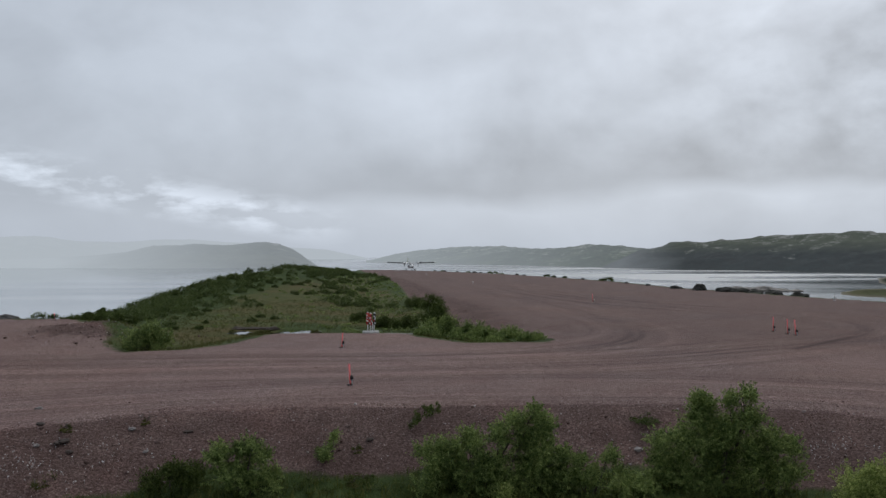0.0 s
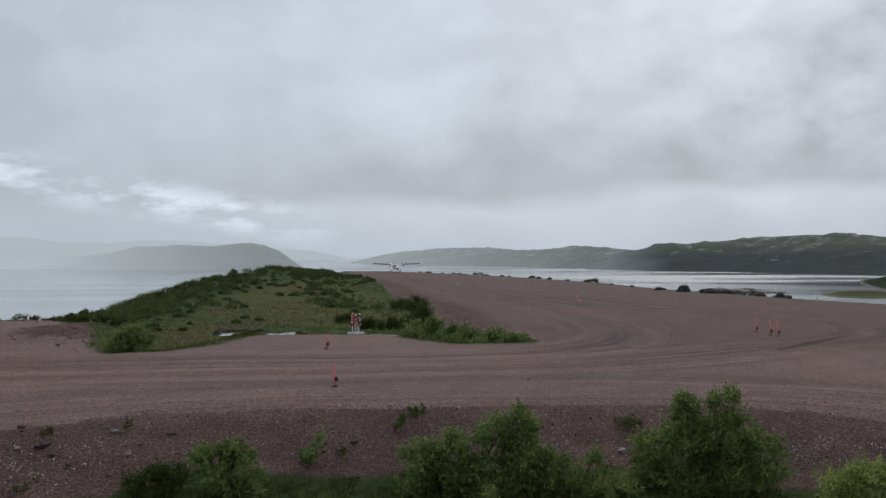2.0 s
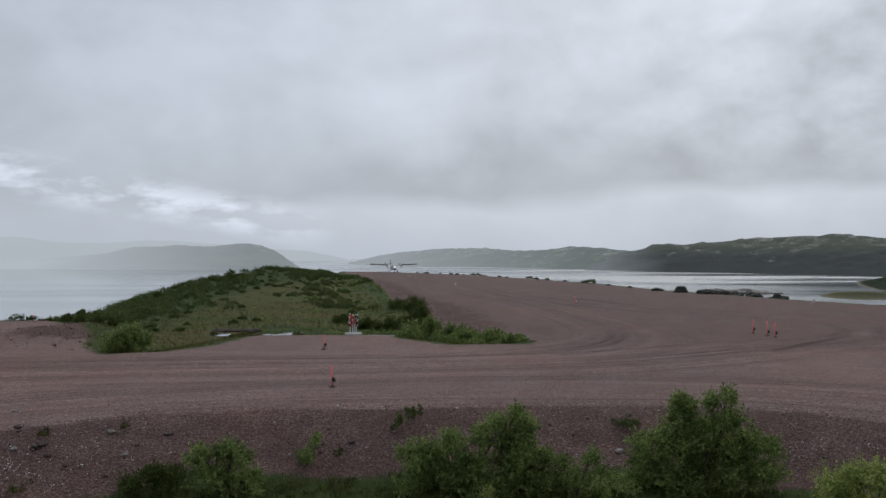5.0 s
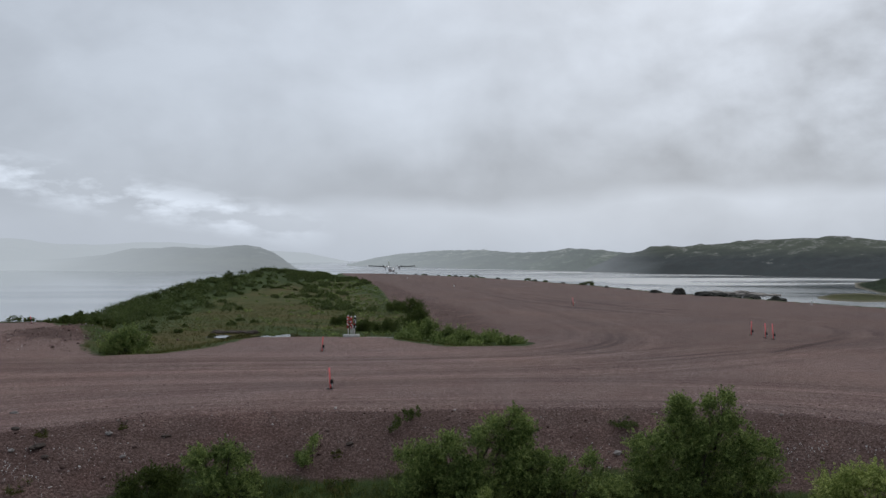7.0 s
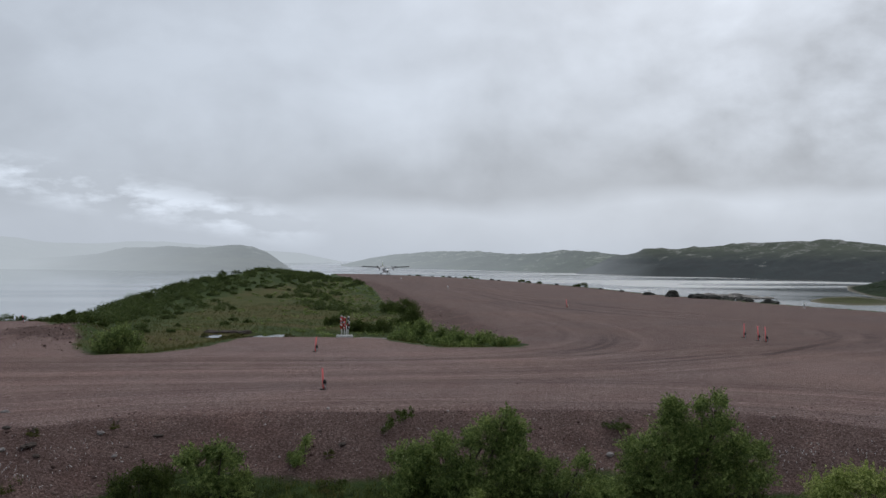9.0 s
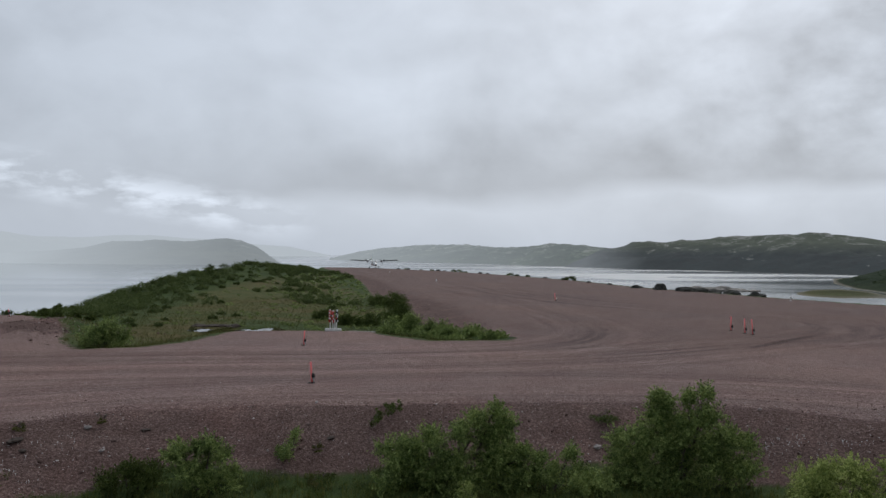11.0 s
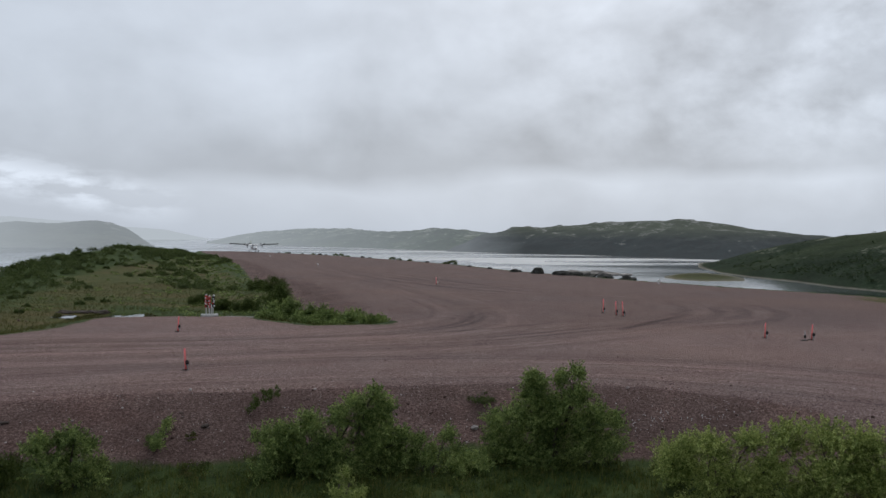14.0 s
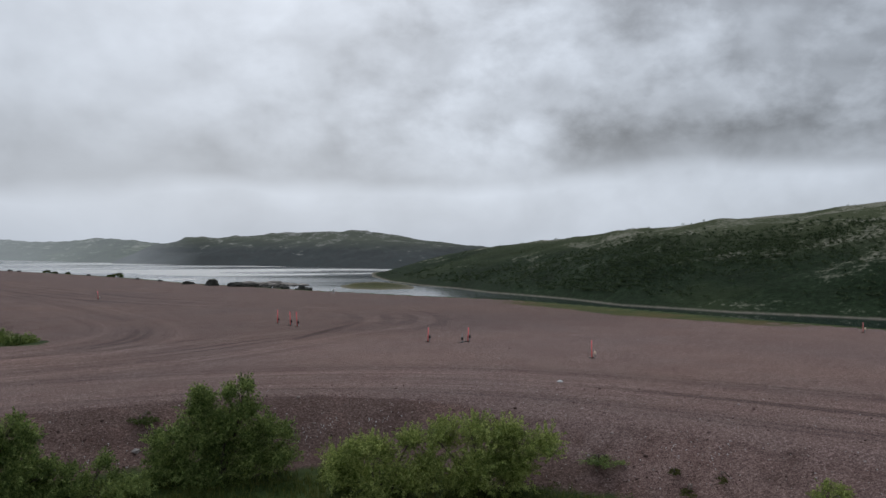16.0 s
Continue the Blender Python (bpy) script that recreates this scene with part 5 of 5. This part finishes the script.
def build_light_stand(x, y):
    root = thing("light_stand", pose(x, y, place(x, y), 0, 0, 5), "red, white and black signal boxes on a concrete pad", "signal light")
    bm = bmesh.new()
    box(bm, (0.85, 0.7, 0.12), (0, 0, 0.05), bevel=0.02)
    part("pad", bm, CONCRETE, root)
    for px, py in ((-0.16, -0.1), (-0.02, -0.1), (0.16, -0.1), (0.08, 0.14)):
        bm = bmesh.new()
        tube(bm, (px, py, 0.12), (px, py, 0.58), 0.028, 0.028, 10)
        part("leg", bm, WHITE, root)
    for k, (bx, mat, low, high) in enumerate(((-0.17, RED_LENS, 0.46, 1.06), (-0.01, RED_LENS, 0.44, 1.0), (0.18, BLACK, 0.46, 1.04))):
        bm = bmesh.new()
        box(bm, (0.13, 0.16, high - low), (bx, -0.1, (low + high) / 2), bevel=0.012)
        case = part("signal_box", bm, mat, root, "black signal box" if mat is BLACK else "red signal box")
        for i in range(2 + k // 2):
            z = low + (high - low) * (0.28 + 0.27 * i + 0.09 * k)
            bm = bmesh.new()
            tube(bm, (bx + 0.02 * (-1) ** i, -0.20, z), (bx + 0.02 * (-1) ** i, -0.165, z), 0.030, 0.036, 12)
            part("lens", bm, WHITE, case, "white lamp lens")
        for i, band in enumerate(((BLACK, WHITE, BLACK, WHITE), (WHITE, BLACK, WHITE, BLACK), (WHITE, RED_LENS, WHITE, BLACK))[k]):
            bm = bmesh.new()
            box(bm, (0.068, 0.02, 0.085), (bx + 0.034 * (-1) ** (i + k), -0.182, low + 0.07 + 0.135 * i), bevel=0.004)
            part("signal_panel", bm, band, case)
        bm = bmesh.new()
        tube(bm, (bx, -0.1, high), (bx, -0.1, high + 0.06), 0.05, 0.035, 10)
        part("cap", bm, WHITE, case)


build_light_stand(-3.72, 42.9)


def build_slab():
    bm = bmesh.new()
    box(bm, (1.5, 0.5, 0.07), (0, 0, 0), bevel=0.02)
    me = bpy.data.meshes.new("concrete_slab")
    bm.to_mesh(me)
    bm.free()
    me.materials.append(STONE)
    ob = new("concrete_slab", me)
    ob.matrix_world = pose(-2.3, 43.0, place(-2.3, 43.0) + 0.02, 0, 0, -12)
    tagged(ob, "worn pale concrete slab at the gravel's edge", "slab")


build_slab()

# ---- aeroplane ----


def ring(y, zc, half, up, down, sides=28, power=2.6):
    out = []
    for i in range(sides):
        a = 2 * math.pi * i / sides
        c, s = math.cos(a), math.sin(a)
        r = (abs(c) ** power + abs(s) ** power) ** (-1 / power)
        out.append((half * r * c, y, zc + (up if s > 0 else down) * r * s))
    return out


def wing_section(x, y_lead, z, chord, thick):
    pts = []
    for k, t in ((0, 0), (0.03, 0.32), (0.12, 0.8), (0.3, 1.0), (0.6, 0.7), (1, 0.06), (1, -0.02), (0.6, -0.25), (0.3, -0.4), (0.12, -0.38), (0.03, -0.2)):
        pts.append((x, y_lead - k * chord, z + t * thick))
    return pts


def build_plane(m):
    root = thing("aeroplane", m, "white twin-propeller aeroplane with high wing on gravel strip", "aeroplane")
    # 0 at the main wheels' footprint, nose along +y
    body = bmesh.new()
    loft(body, [ring(5.6, 1.55, 0.30, 0.30, 0.30), ring(5.0, 1.62, 0.52, 0.48, 0.46), ring(4.2, 1.72, 0.70, 0.66, 0.62), ring(3.5, 1.80, 0.78, 0.86, 0.72), ring(2.9, 1.86, 0.80, 1.05, 0.78), ring(2.3, 1.88, 0.80, 1.14, 0.80),
                ring(-1.5, 1.88, 0.80, 1.14, 0.80), ring(-3.4, 1.98, 0.74, 1.04, 0.72), ring(-5.6, 2.18, 0.54, 0.80, 0.52), ring(-7.6, 2.40, 0.32, 0.52, 0.32), ring(-9.2, 2.58, 0.14, 0.26, 0.16)])
    fuselage = part("fuselage", body, WHITE, root, "white painted fuselage")
    bm = bmesh.new()
    loft(bm, [ring(6.12, 1.50, 0.05, 0.05, 0.05), ring(6.02, 1.51, 0.17, 0.17, 0.17), ring(5.85, 1.53, 0.25, 0.25, 0.25), ring(5.59, 1.55, 0.305, 0.305, 0.305)])
    part("nose_cone", bm, BLACK, fuselage, "black nose cone")
    for side in (-1, 1):
        bm = bmesh.new()
        loft(bm, [[(side * x, y, 1.72 + d) for d in (-0.07, 0.07)] + [(side * (x + 0.012), y, 1.72 + d) for d in (0.07, -0.07)] for y, x in ((4.9, 0.55), (4.2, 0.705), (3.5, 0.785), (2.6, 0.806), (-1.5, 0.806), (-3.4, 0.745), (-5.4, 0.57), (-7.4, 0.36))])
        part("cheat_line", bm, MAROON, fuselage, "maroon stripe")
        for k in range(6):
            y = 1.5 - k * 0.72
            bm = bmesh.new()
            box(bm, (0.03, 0.36, 0.42), (side * 0.795, y, 2.16), bevel=0.012)
            part("cabin_window", bm, GLASSY, fuselage, "dark cabin window")
        bm = bmesh.new()
        loft(bm, [[(side * 0.10, 3.62, 2.52), (side * 0.62, 3.40, 2.44), (side * 0.60, 3.02, 2.86), (side * 0.10, 3.10, 2.95)], [(side * 0.10, 3.70, 2.56), (side * 0.66, 3.46, 2.46), (side * 0.64, 3.06, 2.90), (side * 0.10, 3.14, 3.00)]])
        part("windscreen", bm, GLASSY, fuselage, "dark cockpit windscreen")
        bm = bmesh.new()
        box(bm, (0.04, 0.62, 0.46), (side * 0.785, 2.75, 2.36), bevel=0.015)
        part("cockpit_side_window", bm, GLASSY, fuselage, "dark cockpit side window")
    for side in (-1, 1):
        bm = bmesh.new()
        loft(bm, [wing_section(side * x, 1.25, 3.0 + 0.045 * x, 1.98, 0.20) for x in (0.0, 3.0, 6.5, 9.9)])
        wing = part("wing", bm, WHITE, root, "white high wing")
        bm = bmesh.new()
        loft(bm, [wing_section(side * x, 1.29, 3.0 + 0.045 * x - 0.012, 0.36, 0.26) for x in (3.3, 6.5, 9.6)])
        part("deicing_boot", bm, BLACK, wing, "black leading edge boot")
        bm = bmesh.new()
        loft(bm, [wing_section(side * x, -0.80, 2.93 + 0.045 * x, 0.62, 0.07) for x in (1.0, 5.0, 9.7)])
        part("flap", bm, NAVY, wing, "dark flap underside")
        bm = bmesh.new()
        box(bm, (0.10, 1.6, 0.14), (side * 9.93, 0.3, 3.46), bevel=0.04)
        part("wing_tip", bm, WHITE, wing)
        bm = bmesh.new()
        loft(bm, [[(side * x + dx, y + dy, z) for dx, dy in ((-0.03, 0), (0, 0.11), (0.03, 0), (0, -0.13))] for x, y, z in ((0.78, 0.25, 1.35), (3.6, 0.25, 3.12))])
        part("wing_strut", bm, WHITE, root)
        nac = bmesh.new()
        loft(nac, [ring(2.75, 3.10, 0.22, 0.24, 0.26), ring(2.5, 3.10, 0.32, 0.32, 0.40), ring(1.6, 3.12, 0.40, 0.38, 0.46), ring(0.4, 3.14, 0.38, 0.34, 0.40), ring(-0.9, 3.12, 0.16, 0.16, 0.14)])
        nac_ob = part("engine", nac, WHITE, root, "white engine nacelle")
        nac_ob.location.x = side * 2.85
        bm = bmesh.new()
        loft(bm, [ring(2.52, 2.86, 0.20, 0.10, 0.10), ring(2.80, 2.86, 0.22, 0.11, 0.11)])
        part("air_intake", bm, BLACK, nac_ob, "black air intake")
        bm = bmesh.new()
        loft(bm, [ring(3.22, 3.10, 0.04, 0.04, 0.04), ring(3.1, 3.10, 0.12, 0.12, 0.12), ring(2.76, 3.10, 0.20, 0.20, 0.20)])
        part("spinner", bm, STEEL, nac_ob, "metal propeller spinner")
        for k in range(3):
            a = radians(30 + 120 * k)
            bm = bmesh.new()
            rows = []
            for r, w, tw in ((0.12, 0.07, 40), (0.5, 0.12, 32), (0.95, 0.11, 22), (1.28, 0.06, 16)):
                t = radians(tw)
                rows.append([(r * math.cos(a) - math.sin(a) * u * math.cos(t) * w, 2.95 + u * math.sin(t) * w + v * 0.02, 3.10 + r * math.sin(a) + math.cos(a) * u * math.cos(t) * w) for u, v in ((-1, 0), (0, 1), (1, 0), (0, -1))])
            loft(bm, rows)
            part("propeller_blade", bm, BLACK, nac_ob, "dark propeller blade")
        # main gear
        bm = bmesh.new()
        tube(bm, (side * 0.62, 0.1, 1.30), (side * 1.78, 0, 0.52), 0.11, 0.08, 10)
        part("gear_leg", bm, WHITE, root)
        bm = bmesh.new()
        loft(bm, [[(side * 1.86 + x, r * math.cos(a), 0.46 + r * math.sin(a)) for a in (2 * math.pi * i / 24 for i in range(24))] for x, r in ((-0.16, 0.30), (-0.13, 0.42), (0, 0.46), (0.13, 0.42), (0.16, 0.30))])
        wheel = part("wheel", bm, BLACK, root, "black main tyre")
        bm = bmesh.new()
        tube(bm, (side * 1.86 - 0.17, 0, 0.46), (side * 1.86 + 0.17, 0, 0.46), 0.2, 0.2, 16)
        part("rim", bm, STEEL, wheel)
        bm = bmesh.new()
        loft(bm, [wing_section(side * x, -7.55 - 0.05 * x, 3.5, 1.35 - 0.09 * x, 0.09) for x in (0.0, 1.6, 3.15)])
        part("tailplane", bm, WHITE, root)
    bm = bmesh.new()
    tube(bm, (0, 4.5, 1.3), (0, 4.55, 0.42), 0.07, 0.06, 10)
    part("gear_leg", bm, STEEL, root)
    bm = bmesh.new()
    loft(bm, [[(x, 4.55 + r * math.cos(a), 0.40 + r * math.sin(a)) for a in (2 * math.pi * i / 24 for i in range(24))] for x, r in ((-0.13, 0.26), (-0.10, 0.37), (0, 0.40), (0.10, 0.37), (0.13, 0.26))])
    wheel = part("wheel", bm, BLACK, root, "black nose tyre")
    bm = bmesh.new()
    tube(bm, (-0.14, 4.55, 0.40), (0.14, 4.55, 0.40), 0.17, 0.17, 16)
    part("rim", bm, STEEL, wheel)
    fin_rows = ((2.6, -6.3, 2.5), (3.4, -7.0, 2.2), (4.6, -7.7, 1.75), (5.6, -8.2, 1.45), (5.75, -8.4, 1.2))
    bm = bmesh.new()
    loft(bm, [[(-0.09, y - c * 0.35, z), (0, y, z), (0.09, y - c * 0.35, z), (0.05, y - c * 0.66, z), (-0.05, y - c * 0.66, z)] for z, y, c in fin_rows])
    fin = part("tail_fin", bm, WHITE, root, "white tail fin")
    bm = bmesh.new()
    loft(bm, [[(-0.055, y - c * 0.66, z), (0.055, y - c * 0.66, z), (0.01, y - c, z), (-0.01, y - c, z)] for z, y, c in fin_rows[1:]])
    part("rudder", bm, LIME, fin, "pale lime green rudder")
    for side in (-1, 1):
        bm = bmesh.new()
        loft(bm, [[(side * 0.092 + d, y - c * 0.36 + e, z) for d, e in ((0, 0.12), (side * 0.006, 0.12), (side * 0.006, -c * 0.22), (0, -c * 0.22))] for z, y, c in ((3.7, -7.17, 2.1), (4.9, -7.83, 1.68))])
        part("fin_panel", bm, LIME, fin, "pale lime green fin panel")
    bm = bmesh.new()
    loft(bm, [[(-0.34, -6.9, 2.25), (-0.345, -7.9, 2.4), (-0.30, -7.9, 2.75), (-0.33, -6.9, 2.7)], [(0.34, -6.9, 2.25), (0.345, -7.9, 2.4), (0.30, -7.9, 2.75), (0.33, -6.9, 2.7)]])
    part("tail_panel", bm, MAROON, fuselage, "maroon tail panel")
    for x, y, z in ((0, 1.9, 3.0), (0, 0.6, 3.2)):
        bm = bmesh.new()
        tube(bm, (x, y, z - 0.05), (x, y - 0.08, z + 0.32), 0.03, 0.015, 8)
        part("aerial", bm, WHITE, fuselage)


PLANE_AT = (-13.2, 338.0)
build_plane(pose(*PLANE_AT, place(*PLANE_AT), 0.6, 0, 190.0))
